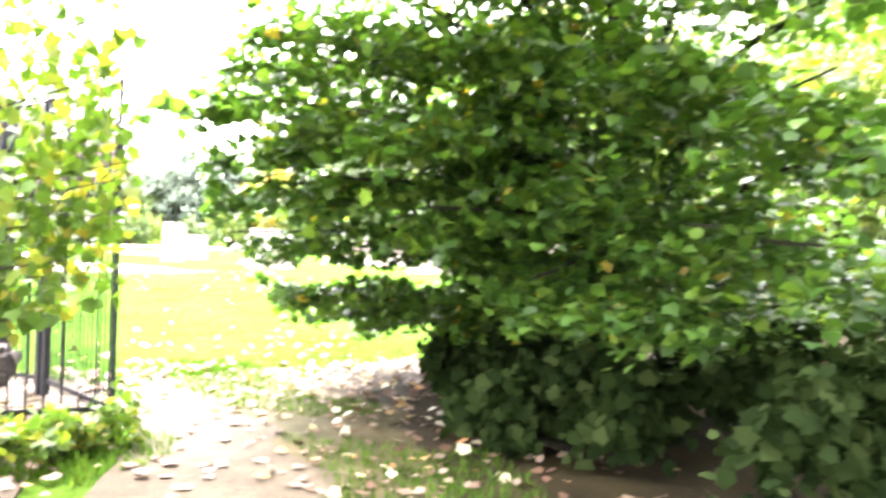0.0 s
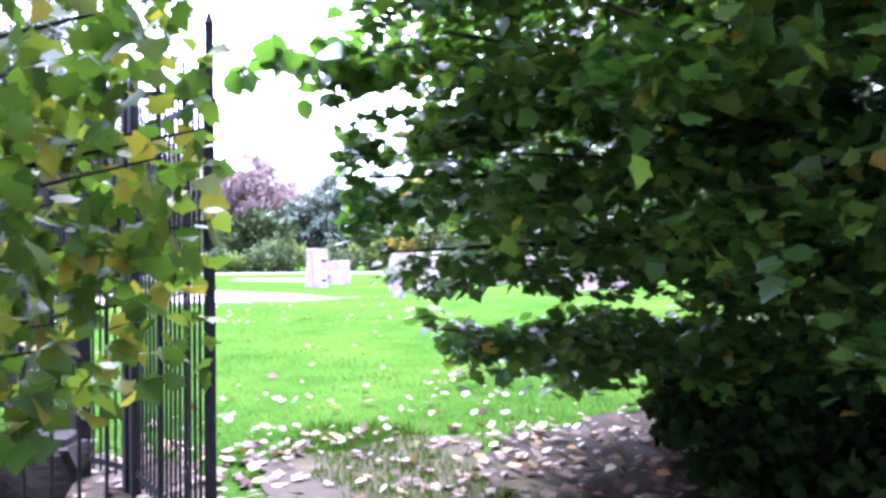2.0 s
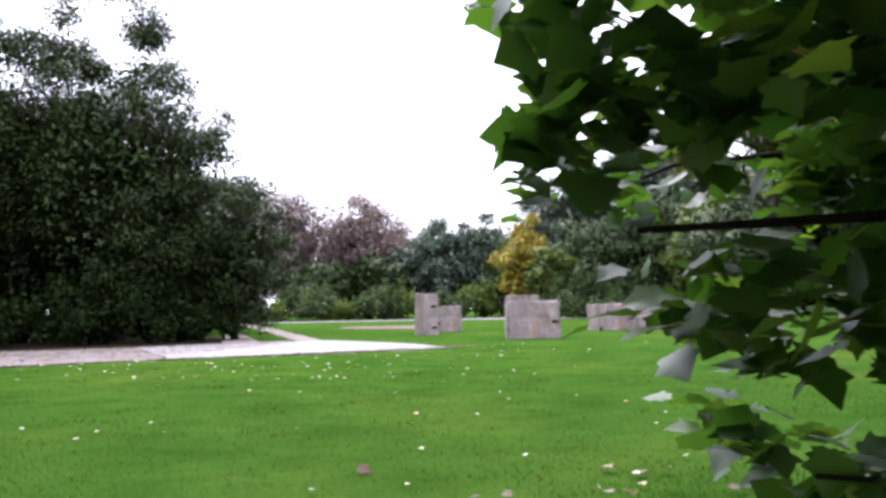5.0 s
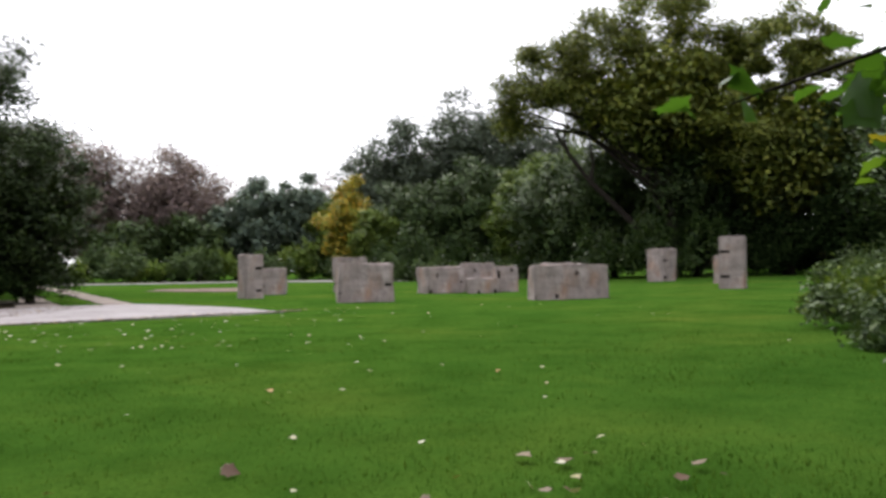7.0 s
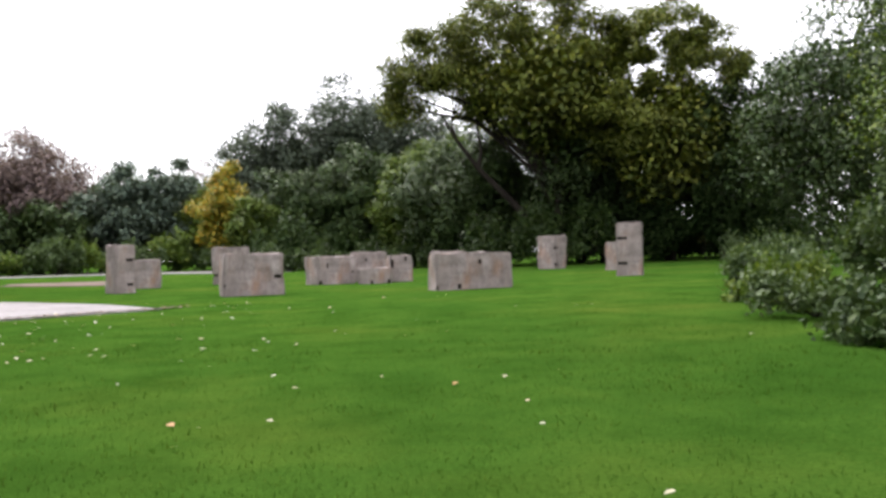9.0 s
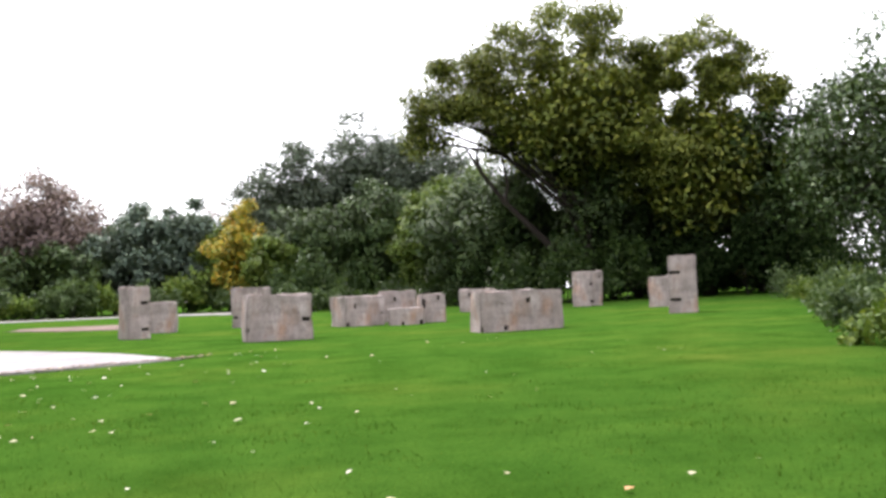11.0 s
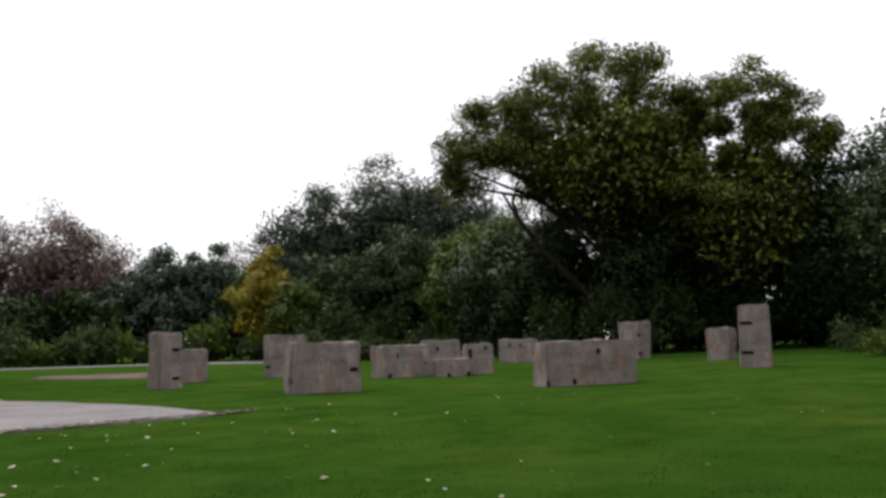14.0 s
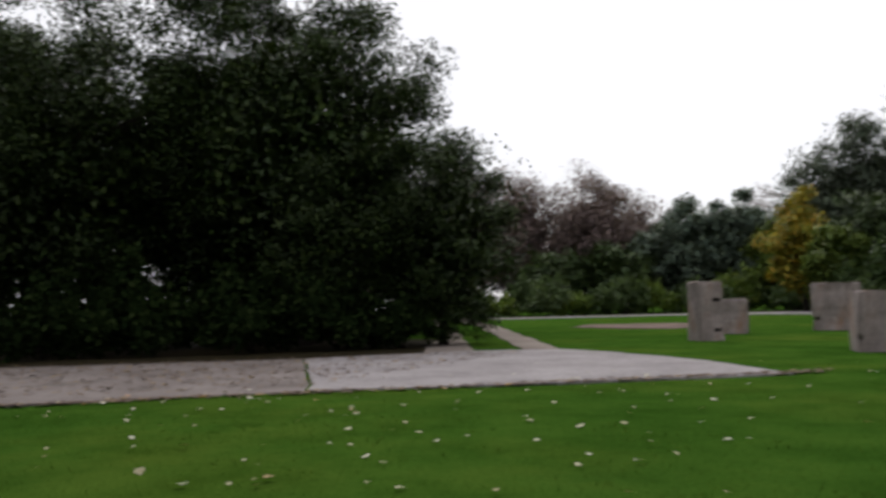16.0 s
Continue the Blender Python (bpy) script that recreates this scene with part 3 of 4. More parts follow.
tree("hedgerow_tree", 30, 33, 15, 11, GREEN["wood"], "green tree at the lawn's edge above brambles", 54, 15000, 0.28, 0.03, 0.3, 5, "hedgerow trees", 0.16)
tree("hedgerow_tree", 18.5, 17, 10, 9, GREEN["fresh"], "yellowish green tree leaning over the brambles", 54, 15000, 0.18, 0.03, 0.2, 5, "hedgerow trees", 0.17)
tree("hedgerow_tree", 13.2, 9, 7.5, 8, GREEN["fresh"], "yellowish green tree beside the lawn", 54, 14000, 0.15, 0.03, 0.18, 5, "hedgerow trees", 0.17)
# out of view, added to keep light from behind off the maple
tree("hedgerow_tree", 17, 0, 11, 10, GREEN["dark"], "unseen dark tree added behind the maple to block light", 50, 9000, 0.25, 0.02, 0.22, 4, "hedgerow trees", 0.18)

# the dark trees over the concrete slab
tree("dark_tree", -23.5, 39.5, 19, 15, GREEN["dark"], "big dark tree with a crown down to the ground", 150, 46000, 0.26, 0.0, 0.4, 10, "", 0.095, core=0.45, flat=0.45,
     lobes=((-0.6, 0, 16.4, 4.4, 5, 3.9), (2.8, 0, 11.2, 3.4, 5, 3.0), (-3.4, 0, 13.0, 4.2, 5, 4.0), (0.0, -1, 7.4, 6.4, 6, 4.6), (3.6, -1, 4.6, 3.2, 4, 3.6)))
tree("dark_tree", -16.2, 38.6, 9.0, 6.2, GREEN["dark"], "round green tree beside the wheel tracks", 70, 16000, 0.20, 0.02, 0.18, 4, "", 0.15, core=0.3)
tree("dark_tree", -34, 34, 18, 16, GREEN["dark"], "dark tree beside the concrete path", 140, 36000, 0.27, 0.0, 0.35, 8, "", 0.1, core=0.45, flat=0.45,
     lobes=((0, 0, 14.4, 4.6, 5, 3.4), (4.2, 0, 10.8, 3.6, 5, 3.0), (-4, 0, 11, 4.2, 5, 4.0), (0.0, -1, 6.0, 7.0, 6, 5.0)))
tree("dark_tree", -30, 49, 12, 22, GREEN["dark"], "dense dark tree behind the concrete path", 70, 20000, 0.40, 0.0, 0.3, 4, "", 0.17, core=0.6)
tree("dark_tree", -29.0, 39.0, 18.0, 9.5, GREEN["dark"], "dark tree standing between two bigger trees", 80, 22000, 0.30, 0.0, 0.25, 4, "", 0.17, core=0.6)
tree("dark_tree", -46, 27, 17, 18, GREEN["dark"], "dark tree along the concrete path", 70, 20000, 0.36, 0.0, 0.3, 4, "", 0.16, core=0.5)
tree("dark_tree", -45, 42, 17, 20, GREEN["dark"], "dark tree deeper in the thicket", 60, 16000, 0.42, 0.0, 0.3, 4, "", 0.17, core=0.6)
# unseen trees added as the wood behind the path, to block sky light
for k, (x, y, h) in enumerate([(-16, -8, 17), (-8, -17, 19), (3, -22, 20), (13, -16, 19), (22, -8, 18), (-26, 4, 16), (-2, -32, 21), (24, 6, 16), (-36, 10, 15)]):
    tree("woodland_tree", x, y, h, 12, GREEN["dark"], "tall dark unseen tree added beside the gateway to block sky light", 40, 4000, 0.7, 0.08, 0.3, 4, "wood beside the gateway", 0.17)


# more unseen crowns, added overhead to darken the maple and the gate
for x, y, h in [(-2, -12, 17), (14.5, -8, 16), (6, -17, 19), (-8, -6, 16)]:
    tree("woodland_tree", x, y, h, 12, GREEN["dark"], "tall dark unseen tree added over the path to block sky light", 60, 6000, 0.6, 0.32, 0.3, 4, "wood beside the gateway", 0.17)


def bush(name, x, y, h, w, mat, label, n=1500, leaf=0.25, d=None, shape=QUAD, group="", flat=0.35):
    t = thing(name, (x, y, slope(x)), label, "bush", group)
    cl = clumps((0, 0, h * 0.42), (w / 2 * 0.8, (d or w) / 2 * 0.8, h * 0.42), 26, -0.6, 0.4)
    r = 0.17 * (w + h) / 2 * (0.6 + 0.8 * rng.random(26))
    pos = np.concatenate([c + in_ball(n // 26, 0.6) * k for c, k in zip(cl, r)])
    pos[:, 2] = (np.abs(pos[:, 2]) + 0.03) * np.array([max(0.55, 0.9 + 0.75 * noise.noise((q[0] * 3.2 / w + x, q[1] * 3.2 / w + y, 0)) + 0.25 * noise.noise((q[0] * 14 / w + x, q[1] * 14 / w, 4))) for q in pos])
    pos[:, 2] = np.maximum(pos[:, 2], 0.03)
    part("foliage", leaves("foliage", pos, leaf * (0.6 + 0.8 * rng.random(len(pos))), shape, mat, flat), mat, t)
    for k in range(4):
        e = Vector(cl[k])
        part("stem", tube("stem", [(0.1 * k - 0.15, 0, -0.05), e * 0.5, e], [0.04, 0.03, 0.01], BARK, 5), BARK, t)
    return t


for k in range(20):
    az = -29 + 1.75 * k
    x, y = polar(az, 106 + 3 * math.sin(k * 2.1))
    bush("bush", x, y, 4.3 + 1.2 * math.sin(k * 1.7), 6.5, GREEN["nettle" if k % 3 else "fresh"], "light green bush along the far path", 2200, 0.46, group="far bushes")
for k in range(12):
    x, y = polar(-2 + 1.5 * k, 80 - 0.6 * k)
    bush("bush", x, y, 2.6 + 0.5 * math.sin(k * 2.3), 4.2, GREEN["nettle" if k % 2 else "dark"], "scrubby weeds at the foot of the wood", 1000, 0.3, group="weeds at the wood")
# shrubs and low thicket whose leaf colour holds the tree shade
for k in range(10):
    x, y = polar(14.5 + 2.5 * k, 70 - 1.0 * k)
    bush("bush", x, y, 6.2 + 1.0 * math.sin(k * 1.9), 6.5, GREEN["shade_dark"], "shrub under the trees, shade put into its near-black leaves", 2600, 0.36, group="shaded shrubs")
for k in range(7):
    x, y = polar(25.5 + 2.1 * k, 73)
    bush("bush", x, y, 2.4, 5.5, GREEN["shade_dark"], "low shrub at the foot of the thicket, leaves coloured shade-dark", 1800, 0.34, group="low thicket")
for k in range(5):
    x, y = polar(25 + 2.6 * k, 78)
    bush("bush", x, y, 7.5, 8, GREEN["dark"], "dark thicket closing the lawn behind the blocks", 2400, 0.4, group="closing thicket")
for k in range(7):
    x, y = polar(-0.5 + 1.9 * k, 87)
    bush("bush", x, y, 6.5 + 1.0 * math.sin(k * 2.7), 7, GREEN["wood"], "dark bush filling the foot of the wood", 2200, 0.36, group="bushes at the wood")
for x, y, h, w in [(20.6, 66.2, 6.5, 5.5), (24.5, 65, 6, 6), (16.8, 69, 4.5, 5)]:
    bush("bush", x, y, h, w, GREEN["dark"], "dark shrubs in the shade at the foot of the spreading tree", 2600, 0.3, group="shrubs below the spreading tree")
# brambles and nettles along the east side of the lawn
for k, (x, y, h, w) in enumerate([(7.9, 6.9, 1.2, 2.6), (8.5, 9.3, 1.0, 2.6), (9.4, 12.3, 1.1, 2.6), (10.7, 15.8, 1.3, 3.0), (12.4, 19.4, 1.4, 3.2), (14.6, 23.2, 1.5, 3.4),
                                  (16.6, 26.6, 1.6, 3.6), (19.6, 31.0, 1.8, 4.4), (23.0, 36.0, 2.0, 5.0), (27.0, 42.0, 2.2, 6.0), (31, 50, 2.6, 7), (11.6, 10.2, 2.6, 3.0), (13.0, 14.6, 2.8, 3.4), (15.4, 19.2, 3.0, 3.6)]):
    bush("bramble", x, y, h * (0.6 if k < 3 else 0.7 if k < 11 else 1.0), w, GREEN[("nettle", "nettle", "wood", "nettle", "fresh")[k % 5]], "tangled brambles and nettles edging the lawn", 2600, 0.11 + 0.006 * k, group="brambles")
for x, y, h, w in [(24, 27, 3.6, 6), (27, 33, 4.4, 7), (30.5, 39, 4.6, 8), (35, 47, 5, 9), (20, 21, 3.4, 5)]:
    bush("bush", x, y, h, w, GREEN["dark"], "dark thicket behind the brambles", 3200, 0.24, group="thicket")
# shrubs under the dark trees, with the shade painted into their leaves
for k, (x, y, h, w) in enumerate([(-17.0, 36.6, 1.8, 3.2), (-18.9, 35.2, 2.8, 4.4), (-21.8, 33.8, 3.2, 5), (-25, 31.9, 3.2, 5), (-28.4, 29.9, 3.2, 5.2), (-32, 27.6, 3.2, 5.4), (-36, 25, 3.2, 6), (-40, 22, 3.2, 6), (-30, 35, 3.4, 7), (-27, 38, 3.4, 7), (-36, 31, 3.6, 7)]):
    bush("shade_shrub", x, y, h, w, GREEN["shade_dark"], "shrubs below the dark tree, shade put into their leaf colour", 4200, 0.26, group="shrubs below the dark tree")


# ------------------------------------------------------------------ railing and gate
def railing(name, a, b, label, spacing=0.105, height=2.35, bar=0.009, end_posts=((0, 0.021),)):
    a, b = Vector((*a, 0)), Vector((*b, 0))
    w, rz = (b - a).length, math.atan2(b.y - a.y, b.x - a.x)
    t = thing(name, a, label, "railing")
    t.rotation_euler = (0, 0, rz)
    for z in (0.16, height - 0.12):
        bm = bmesh.new()
        box(bm, w / 2, 0, z, w, 0.012, 0.042, bevel=0.003)
        part("rail", bm, STEEL, t)
    bm = bmesh.new()
    bmesh.ops.create_cone(bm, cap_ends=True, segments=8, radius1=bar, radius2=bar, depth=height - 0.08, matrix=Matrix.Translation((0, 0, height / 2 + 0.06)))
    bmesh.ops.create_cone(bm, cap_ends=False, segments=8, radius1=bar * 1.15, radius2=0.001, depth=0.09, matrix=Matrix.Translation((0, 0, height + 0.065)))
    first = part("bar", bm, STEEL, t)
    first.location.x = spacing
    for k in range(2, int(w / spacing)):
        o = new("bar", first.data)
        o.parent, o.location = t, (k * spacing, 0, 0)
    for u, half in end_posts:
        bm = bmesh.new()
        box(bm, u * w, 0, 1.28, half * 2, half * 2, 2.6, bevel=0.004)
        bmesh.ops.create_cone(bm, cap_ends=True, segments=4, radius1=half * 1.6, radius2=0.004, depth=0.06, matrix=Matrix.Translation((u * w, 0, 2.61)) @ Matrix.Rotation(math.pi / 4, 4, "Z"))
        post = part("post", bm, STEEL, t)
        for z in (1.46, 2.2):
            bm = bmesh.new()
            box(bm, u * w, 0, z, half * 2 + 0.024, half * 2 + 0.024, 0.05, bevel=0.004)
            part("collar", bm, STEEL, post)
    return t


N, M, Q = (2.09, -0.57), (1.13, 0.68), (0.63, 1.0)
railing("railing", N, (N[0] - 5.2, N[1] - 1.75), "black steel bar railing beside the gateway, half hidden by leaves", 0.115)
railing("gate", N, M, "open black steel gate leaf with slender bars", 0.085, end_posts=((0.93, 0.03), (1.0, 0.045)))
railing("railing", M, Q, "short black steel railing behind the gate", 0.085, end_posts=((1.0, 0.055),))
railing("railing", Q, (-1.9, 3.9), "black steel bar railing running off behind the shrub", 0.105, end_posts=((0.5, 0.04), (1.0, 0.04)))


def litter_stone():
    t = thing("stone_stump", (0.95, -0.28, 0.0), "grey stone stump with a broad overhanging cap among fallen leaves", "stone")
    t.rotation_euler = (0, 0, radians(20))
    for nm, cz, s in (("foot", 0.14, (0.42, 0.38, 0.36)), ("cap", 0.41, (0.62, 0.48, 0.28))):
        bm = bmesh.new()
        box(bm, 0, 0, cz, *s, bevel=0.05)
        bmesh.ops.subdivide_edges(bm, edges=[e for e in bm.edges if e.calc_length() > 0.15], cuts=3, use_grid_fill=True)
        for v in bm.verts:
            v.co += Vector((noise.noise(v.co * 4), noise.noise(v.co * 4 + Vector((5, 0, 0))), noise.noise(v.co * 4 + Vector((0, 5, 0))))) * 0.08
        part(nm, bm, GREY_STONE, t)


litter_stone()
for x, y, h, w in [(2.2, -1.15, 0.30, 0.75), (1.85, -1.5, 0.26, 0.9), (1.6, -1.1, 0.2, 0.7)]:
    bush("ground_elder", x, y, h, w, GREEN["shrub"], "low bright leafy weeds at the foot of the gate", 420, 0.075, shape=ROUND, group="weeds at the gate", flat=0.6)


# ------------------------------------------------------------------ the maple over the path
def spray(a, b, n, wide, thick, power=1.0):
    """Leaf places along a branch from a to b, spread sideways and a little up and down, hanging in layers."""
    a, b = np.array(a, float), np.array(b, float)
    u = rng.random(n) ** power
    side = np.cross(b - a, (0, 0, 1.0))
    side /= np.linalg.norm(side) + 1e-9
    taper = np.sqrt(np.clip(1.05 - u, 0.02, 1)) * np.minimum(1, 0.4 + u * 2)
    return a + (b - a) * u[:, None] + side * (rng.normal(size=n) * wide * 0.5 * taper)[:, None] + np.array([0, 0, 1.0]) * (rng.normal(size=n) * thick * 0.5 - 0.25 * u**2)[:, None]


def maple():
    tx, ty = 6.6, 1.6
    t = thing("maple_tree", (tx, ty, 0), "broad maple with low hanging layered branches over the path", "tree")
    o = np.array([tx, ty, 0.0])
    part("trunk", tube("trunk", [(0, 0, -0.1), (0.05, 0.03, 1.0), (-0.05, 0, 2.6), (0.1, 0.1, 5), (0, 0, 7.5)], [0.22, 0.17, 0.14, 0.09, 0.02], BARK, 10), BARK, t)
    tips = [  # branch tips around the gateway side
        (3.09, 0.74, 1.02), (3.5, 1.4, 0.86), (3.9, 1.0, 0.95), (3.85, 2.2, 0.66),
        (2.75, 0.45, 1.5), (2.9, 1.0, 1.35), (3.6, 0.8, 1.4), (4.2, 0.4, 1.4), (2.55, 0.45, 1.95), (3.2, 1.2, 1.95), (3.5, -0.5, 1.95), (4.3, -1.4, 1.7),
        (2.5, 0.4, 2.35), (2.9, 0.9, 2.5), (3.2, -0.6, 2.5), (3.8, -1.6, 2.3), (5.2, -1.9, 2.0), (5.8, -2.5, 1.6), (5.5, -2.4, 1.1), (5.0, -1.6, 1.25),
        (2.45, 0.3, 2.8), (2.8, -0.6, 2.95), (3.1, -1.2, 3.1), (4.2, -1.6, 3.0), (5.6, -2.4, 2.7), (6.2, -3.0, 2.4), (6.3, -3.0, 1.5),
        (2.9, -0.4, 3.7), (3.7, -1.5, 3.8), (5.0, -2.4, 3.6), (5.8, -3.0, 3.4), (2.9, 1.8, 3.4), (3.3, 2.8, 2.7), (3.8, 3.4, 2.1), (6.4, -4.4, 3.0), (6.8, -4.6, 2.0), (7.4, -3.8, 1.2),
        (3.6, -1.0, 4.6), (4.6, -2.8, 4.6), (5.4, 4.4, 2.4), (4.8, 4.0, 3.4), (2.7, -2.0, 4.3), (3.1, -3.2, 4.6),
    ]
    pos = []
    for k, tip in enumerate(tips):
        root = np.array([0.02, 0, min(max(tip[2] * 0.75, 0.68), 5.0)])
        e = np.array(tip) - o
        mid = root * 0.5 + e * 0.5 + np.array([0, 0, 0.28 if tip[2] > 1.1 else -0.05])
        part("branch", tube("branch", [root, mid, e], [0.05, 0.03, 0.006], BARK, 6), BARK, t)
        length = np.linalg.norm(e - root)
        n = int((225 if tip[2] > 1.9 else 215 if tip[2] > 1.1 else 300) * length)
        s = spray(mid, e, n, 1.15, 0.16, 0.75) + (0, 0, 0.0 if tip[2] > 1.1 else 0.12)
        pos.append(s)
        pos.append(spray(root * 0.7 + e * 0.3, mid, int(n * 0.55), 1.3, 0.3))
    # inner mass that fills the crown behind the sprays
    c = clumps((1.2, 1.2, 3.6), (2.8, 3.0, 2.8), 40, -0.8, 0.5)
    for q in c:
        pos.append(q + in_ball(40) * (0.75, 0.75, 0.4))
    pos = np.concatenate(pos)
    world_pos = pos + o
    wx, wy, wz = world_pos.T
    gap = (wz > 1.08 + 0.05 * np.sin(wx * 5)) & (wz < 1.27 + 0.06 * np.sin(wx * 7 + wy * 3)) & (wx < 4.7) & (wy > -0.9)
    low = (wz < 1.24) & (wy < 0.45) & (wx < 4.5)
    keep = ~((wx < 2.36) & (wz < 2.9)) & (wz > 0.42) & ~gap & ~low & ~((wz < 2.3) & (wx < 3.3 + 0.35 * np.maximum(0, -wy)) & (wy < -0.3))
    airy = np.array([noise.noise(Vector(q) * 1.9) + 0.6 * noise.noise(Vector(q) * 4.6) for q in world_pos]) > np.where(wz > 1.9, -0.42, -0.27)
    pos = pos[keep & airy]
    part("crown", leaves("crown", pos, 0.06 + 0.06 * rng.random(len(pos)), LOBED, GREEN["maple"], 0.68, 0.3), GREEN["maple"], t)
    return t


maple()
# undergrowth whose leaf colour paints the shade below the maple
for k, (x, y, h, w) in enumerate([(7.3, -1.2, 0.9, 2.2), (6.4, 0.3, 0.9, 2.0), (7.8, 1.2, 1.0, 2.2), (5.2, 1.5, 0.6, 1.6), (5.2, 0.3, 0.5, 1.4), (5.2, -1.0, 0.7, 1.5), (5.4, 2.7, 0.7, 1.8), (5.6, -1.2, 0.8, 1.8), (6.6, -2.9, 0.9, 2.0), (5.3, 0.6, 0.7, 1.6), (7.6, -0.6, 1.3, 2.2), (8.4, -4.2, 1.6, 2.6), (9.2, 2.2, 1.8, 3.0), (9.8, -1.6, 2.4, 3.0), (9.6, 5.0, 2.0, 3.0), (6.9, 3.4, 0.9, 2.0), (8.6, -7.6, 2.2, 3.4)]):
    bush("undergrowth", x, y, h, w, GREEN["shade_dark"], "undergrowth beneath the maple, shade put into its near-black leaves", 1300, 0.10, shape=MAPLE, group="undergrowth")


def single_leaves(t, places, size, mat, shape, flat, droop):
    """Leaves that hang close by, each a piece of its own."""
    for p in places:
        part("leaf", leaves("leaf", np.array([[0.0, 0, 0]]), size * (0.8 + 0.4 * rng.random()), shape, mat, flat, droop), mat, t).location = p


def hanging_twig(root, tip, n, size, label, mat, shape=LOBED):
    t = thing("leafy_twig", root, label, "twig", "hanging twigs")
    e = Vector(tip) - Vector(root)
    part("stem", tube("stem", [(0, 0, 0), e * 0.5 + Vector((0, 0, 0.06)), e], [0.008, 0.006, 0.002], BARK, 6), BARK, t)
    pl = [e * (0.25 + 0.75 * k / n) + Vector((rng.normal() * 0.09, rng.normal() * 0.08, 0.03 - 0.09 * rng.random())) for k in range(n)]
    single_leaves(t, pl, size, mat, shape, 0.55, 0.5)
    return t


hanging_twig((3.3, 1.45, 1.8), (2.52, 1.6, 1.66), 34, 0.07, "drooping maple twig with glossy green leaves", GREEN["maple"])
hanging_twig((2.75, 0.5, 2.75), (2.2, -0.5, 2.4), 46, 0.145, "round-leaved twig hanging high across the gateway", GREEN["maple"], ROUND)
hanging_twig((2.9, 0.4, 2.6), (2.38, 0.2, 2.38), 22, 0.13, "round-leaved twig hanging over the gateway", GREEN["maple"], ROUND)
hanging_twig((3.3, 0.0, 2.55), (2.55, 0.1, 2.55), 16, 0.12, "leafy twig reaching across the gateway", GREEN["maple"], ROUND)


# ------------------------------------------------------------------ the yellowing shrub before the railing
def gate_shrub():
    t = thing("gateside_shrub", (0.6, -2.6, 0), "tall yellowing shrub with lobed leaves hanging over the railing", "shrub")
    o = np.array([0.6, -2.6, 0.0])
    part("trunk", tube("trunk", [(0, 0, -0.1), (0.1, 0, 0.8), (0.15, 0.1, 2.0), (0.1, 0.1, 3.4)], [0.06, 0.05, 0.035, 0.01], BARK, 8), BARK, t)
    tips = [(2.45, -2.2, 2.3), (2.5, -2.1, 1.75), (2.3, -2.3, 1.3), (2.0, -2.5, 0.95), (2.55, -2.0, 2.75), (2.3, -1.8, 3.2), (1.7, -2.7, 2.0), (1.5, -2.9, 1.4), (1.2, -3.0, 0.9),
            (1.8, -2.4, 2.7), (1.2, -2.6, 3.3), (0.4, -3.1, 2.4), (0.0, -3.1, 1.6), (-0.6, -3.0, 2.2), (-0.8, -2.6, 1.2), (0.8, -2.2, 1.6), (1.4, -2.0, 2.4), (0.3, -2.8, 3.4), (-0.4, -2.4, 3.2),
            (2.42, -1.5, 1.6), (2.36, -1.3, 2.0), (2.45, -1.6, 2.4), (2.3, -1.1, 1.35), (2.2, -1.2, 2.7), (2.0, -1.5, 1.7), (2.5, -1.7, 1.9), (2.2, -2.4, 1.0), (1.9, -2.2, 0.75), (2.1, -2.0, 1.2), (1.6, -2.4, 0.9), (1.3, -2.2, 1.1)]
    pos = []
    for tip in tips:
        e = np.array(tip) - o
        root = np.array([0.1, 0, max(0.5, e[2] * 0.55)])
        mid = (root + e) / 2 + np.array([0, 0, 0.15])
        part("branch", tube("branch", [root, mid, e], [0.018, 0.011, 0.003], BARK, 6), BARK, t)
        pos.append(spray(root * 0.8 + e * 0.2, e, 135, 0.55, 0.34, 0.6))
    pos = np.concatenate(pos)
    w = pos + o
    pos = pos[(w[:, 0] < 2.62) & (w[:, 2] > np.where(w[:, 0] > 2.28, 1.45, np.where(w[:, 0] > 1.5, 0.92, 0.75)))]
    part("crown", leaves("crown", pos, 0.065 + 0.05 * rng.random(len(pos)), LOBED, GREEN["shrub"], 0.35, 0.4), GREEN["shrub"], t)


gate_shrub()


# ------------------------------------------------------------------ fallen leaves and grass
def ground_z(x, y):
    return np.array([slope(a) for a in x]) + 0.036


def scatter(name, n, xs, ys, size, mat, label, category, keep=None, flat=0.93, lift=0.0, shape=MAPLE):
    x, y = rng.uniform(*xs, n), rng.uniform(*ys, n)
    if keep:
        k = np.array([keep(a, b) for a, b in zip(x, y)])
        x, y = x[k], y[k]
    pos = np.stack([x, y, ground_z(x, y) + lift + 0.02 * rng.random(len(x))], 1)
    ob = new(name, leaves(name, pos, size * (0.6 + 0.7 * rng.random(len(x))), shape, mat, flat))
    return tagged(ob, label, category, kind="stuff")


PATH_Y, PATH_X = (-12, -4, -1.7, -0.8, 0.1, 0.9, 1.6, 2.4), (4.6, 4.0, 3.6, 3.3, 2.85, 2.2, 1.75, 1.4)


def beside_path(x, y):
    """Metres to the east of the trodden path."""
    return x - np.interp(y, PATH_Y, PATH_X)


scatter("fallen_leaves", 1700, (1.5, 6.0), (-9, 2.6), 0.074, LITTER, "brown fallen maple leaves beside the path", "leaf litter", lambda x, y: beside_path(x, y) > -0.15 + 0.5 * noise.noise((x, y, 2)), flat=0.8, lift=0.01, shape=LOBED)
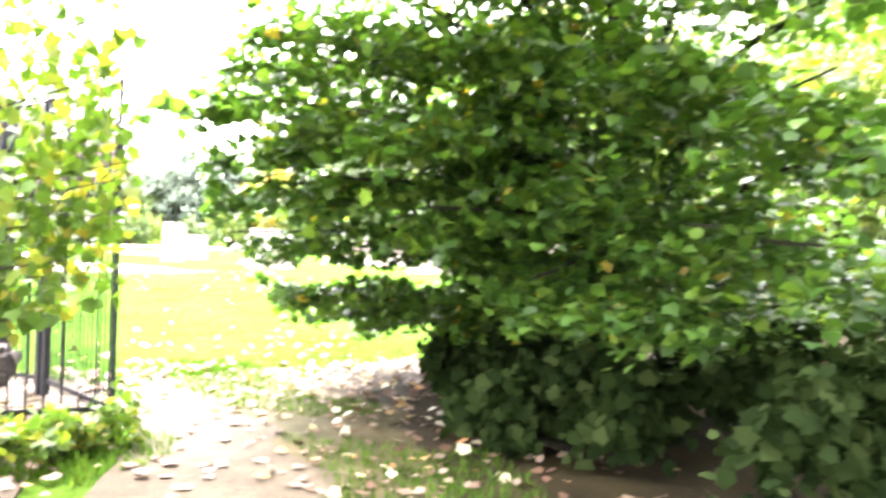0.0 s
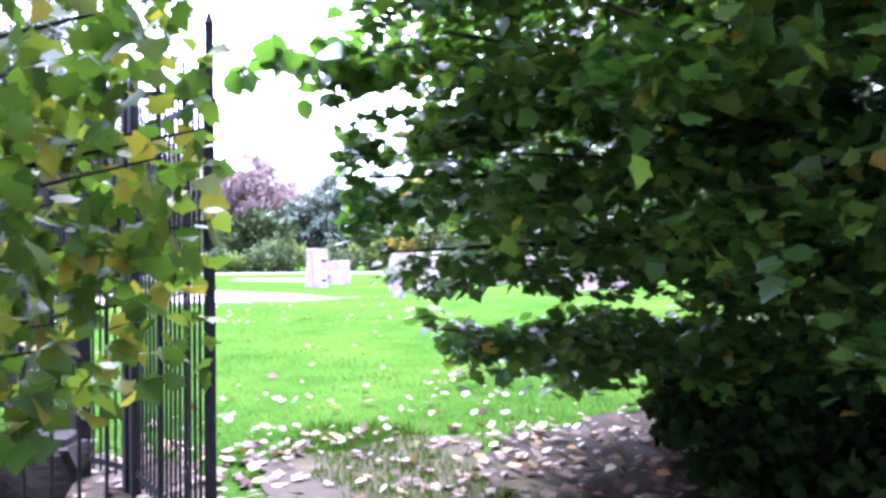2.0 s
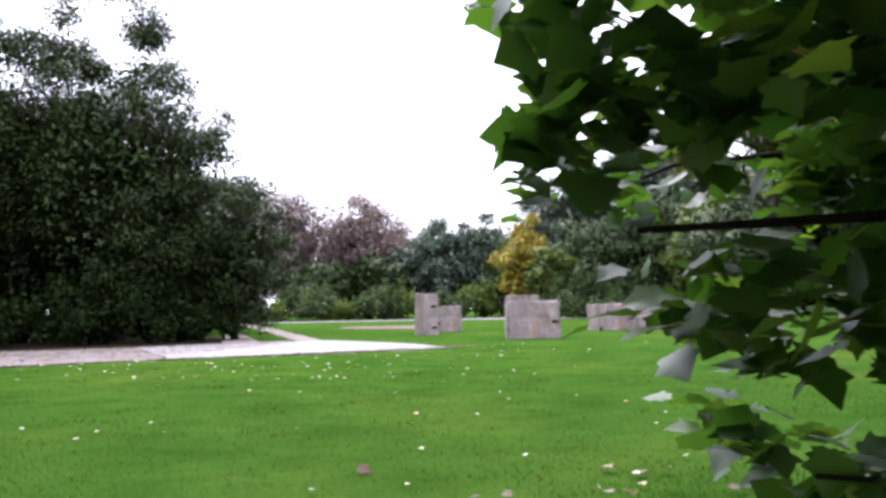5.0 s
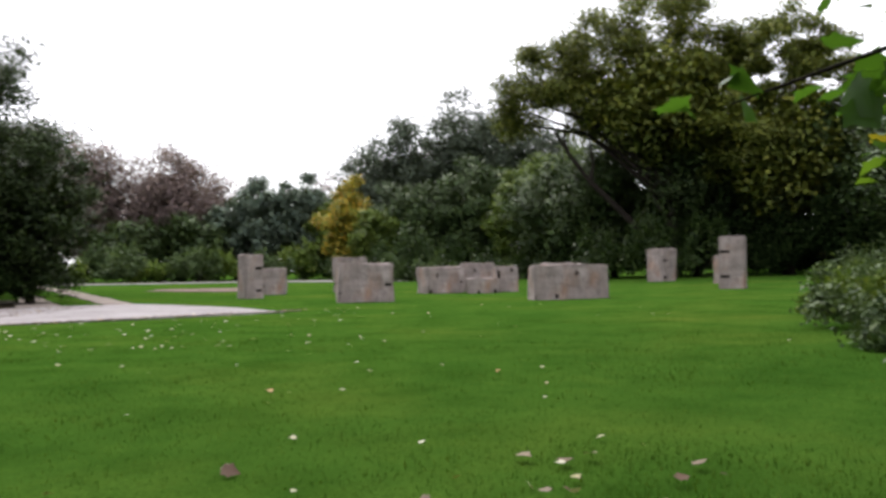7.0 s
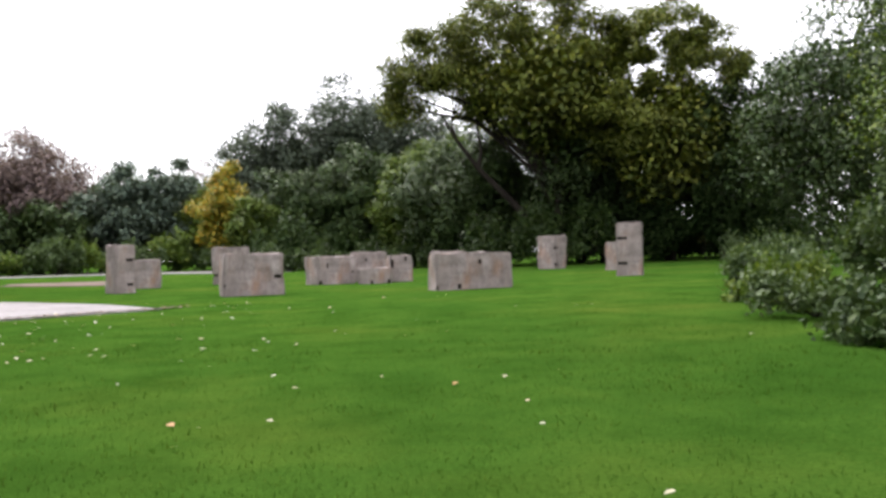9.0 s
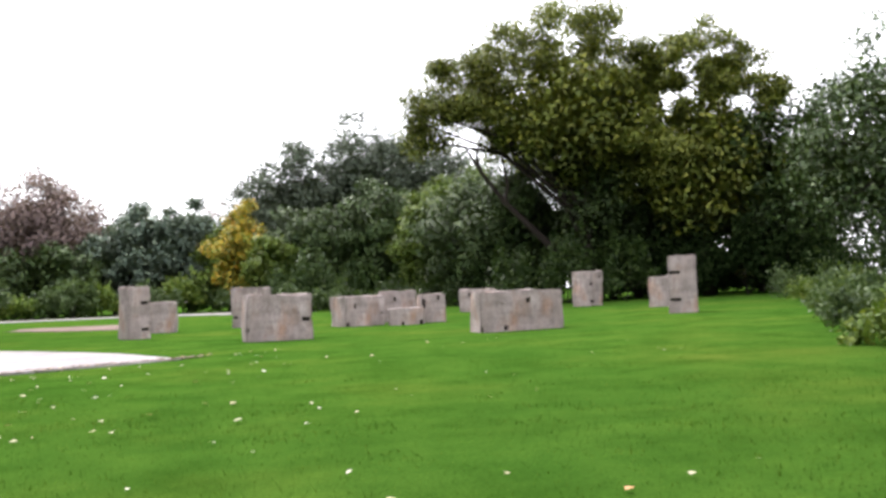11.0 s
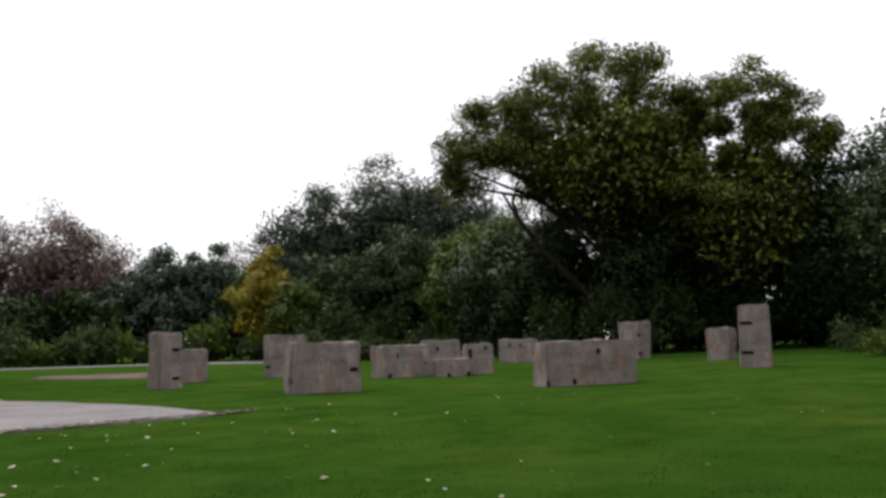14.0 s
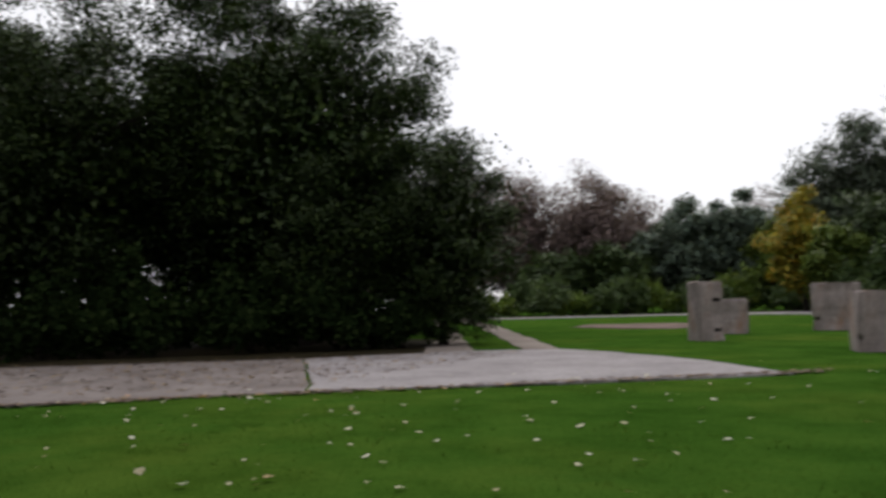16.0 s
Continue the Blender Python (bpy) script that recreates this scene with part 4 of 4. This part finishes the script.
scatter("fallen_leaves", 320, (1.5, 4.9), (-9, 2.5), 0.082, PALE, "pale buff curled maple leaves beside the path", "leaf litter", lambda x, y: beside_path(x, y) > -0.2 + 0.6 * noise.noise((x, y, 2)), flat=0.66, lift=0.02, shape=LOBED)
scatter("fallen_leaves", 420, (3.2, 6), (0.5, 4.4), 0.09, LITTER, "brown leaves on the soil under the maple", "leaf litter", lambda x, y: y < 2.2 + 0.9 * (x - 3.2), flat=0.8, lift=0.01, shape=LOBED)
scatter("fallen_leaves", 500, (1.5, 4.6), (-9, 1.6), 0.09, LITTER, "brown fallen leaves trodden into the path", "leaf litter", lambda x, y: beside_path(x, y) < 0, flat=0.9)
scatter("fallen_leaves", 1500, (-3, 2.0), (-3, 2.0), 0.10, LITTER, "brown fallen leaves behind the railing", "leaf litter", flat=0.8)
scatter("fallen_leaves", 60, (0.4, 4.2), (1.6, 5.2), 0.072, PALE, "pale fallen leaves scattered on the lawn by the gate", "leaf litter", flat=0.7, lift=0.01, shape=LOBED)
scatter("fallen_leaves", 40, (0.4, 4.2), (1.6, 6), 0.10, LITTER, "fallen leaves scattered on the lawn by the gate", "leaf litter", flat=0.75, lift=0.01, shape=LOBED)
scatter("fallen_leaves", 230, (-14, 9), (3, 30), 0.062, PALE, "pale fallen leaves dotted over the lawn", "leaf litter", lambda x, y: noise.noise((x * 0.25, y * 0.25, 5)) > 0.02 * x - 0.15, flat=0.85)
scatter("fallen_leaves", 200, (-14, 0), (14, 30), 0.085, PALE, "pale fallen leaves near the concrete slab", "leaf litter", lambda x, y: y < 26 + 0.6 * x + 3, flat=0.85)

scatter("fallen_leaves", 16000, (-16, -2), (17, 29), 0.12, LITTER, "brown leaves gathered along the slab's edge", "leaf litter", lambda x, y: abs(y - 18.75 - 0.695 * (x + 14.6)) < 0.28 + 0.3 * noise.noise((x * 0.8, y * 0.8, 1)))
scatter("fallen_leaves", 5000, (-34, -11), (12, 34), 0.12, LITTER, "brown leaves strewn over the old slab", "leaf litter", lambda x, y: 20.2 + 0.695 * (x + 14.6) < y < 27.2 + 0.55 * (x + 25))


def grass_blades(name, n, xs, ys, size, label, keep, lawn=False):
    x, y = rng.uniform(*xs, n), rng.uniform(*ys, n)
    if lawn:
        # thick by the gate, thinning out over the lawn
        y = 1.0 + 40 * y**2.1
        x = 1.0 + (x - 0.5) * (13 + 0.9 * y)
        stay = rng.random(n) > (y - 1) / 40
        x, y = x[stay], y[stay]
    k = np.array([keep(a, b) for a, b in zip(x, y)])
    x, y = x[k], y[k]
    m = len(x)
    a, tilt = rng.random(m) * 6.283, 0.25 + 0.55 * rng.random(m)
    s = size * (0.55 + 0.9 * rng.random(m))
    d = np.stack([np.cos(a), np.sin(a)], 1)
    base = np.stack([x, y, ground_z(x, y) - 0.045], 1)
    side = np.stack([-d[:, 1], d[:, 0], 0 * x], 1) * (0.09 * s)[:, None]
    tip = base + np.stack([d[:, 0] * np.sin(tilt) * s, d[:, 1] * np.sin(tilt) * s, np.cos(tilt) * s], 1)
    v = np.stack([base - side, base + side, tip], 1).reshape(-1, 3)
    me = mesh_of(name, v, np.arange(3 * m).reshape(-1, 3), GREEN["blade"])
    return tagged(new(name, me), label, "grass", kind="stuff")


def on_lawn(x, y):
    return y > 1.0 + 0.4 * math.sin(x * 2) and not (2.9 < x < 15 and y < 1.7 + 0.92 * (x - 2.9) + 0.5 * noise.noise((x * 2, y * 2, 0)) and y < 6.4) and y < 23 + 0.66 * (x + 8) + (8 if x > -3 else 0)


grass_blades("grass", 360000, (0, 1), (0, 1), 0.038, "short mown grass blades of the lawn", on_lawn, True)
grass_blades("grass", 40000, (-9, 8), (2.2, 20), 0.058, "taller tufts in the mown lawn", lambda x, y: on_lawn(x, y) and noise.noise((x * 1.1, y * 1.1, 8)) + 0.5 * noise.noise((x * 3.1, y * 3.1, 2)) > 0.3)
grass_blades("grass", 2500, (1.5, 2.7), (-2.4, -0.5), 0.10, "bright grass tufts at the gate post", lambda x, y: (x - 2.1) ** 2 / 0.3 + (y + 1.3) ** 2 / 0.5 < 1 + 0.6 * noise.noise((x * 4, y * 4, 1)))
grass_blades("grass", 46000, (1.8, 5.4), (-6, 2.8), 0.085, "thin shaded grass beside the path", lambda x, y: noise.noise((x * 0.8, y * 0.8, 4)) > -0.2 and 0.05 < beside_path(x, y) < 1.3 + 0.6 * noise.noise((x, y, 7)))
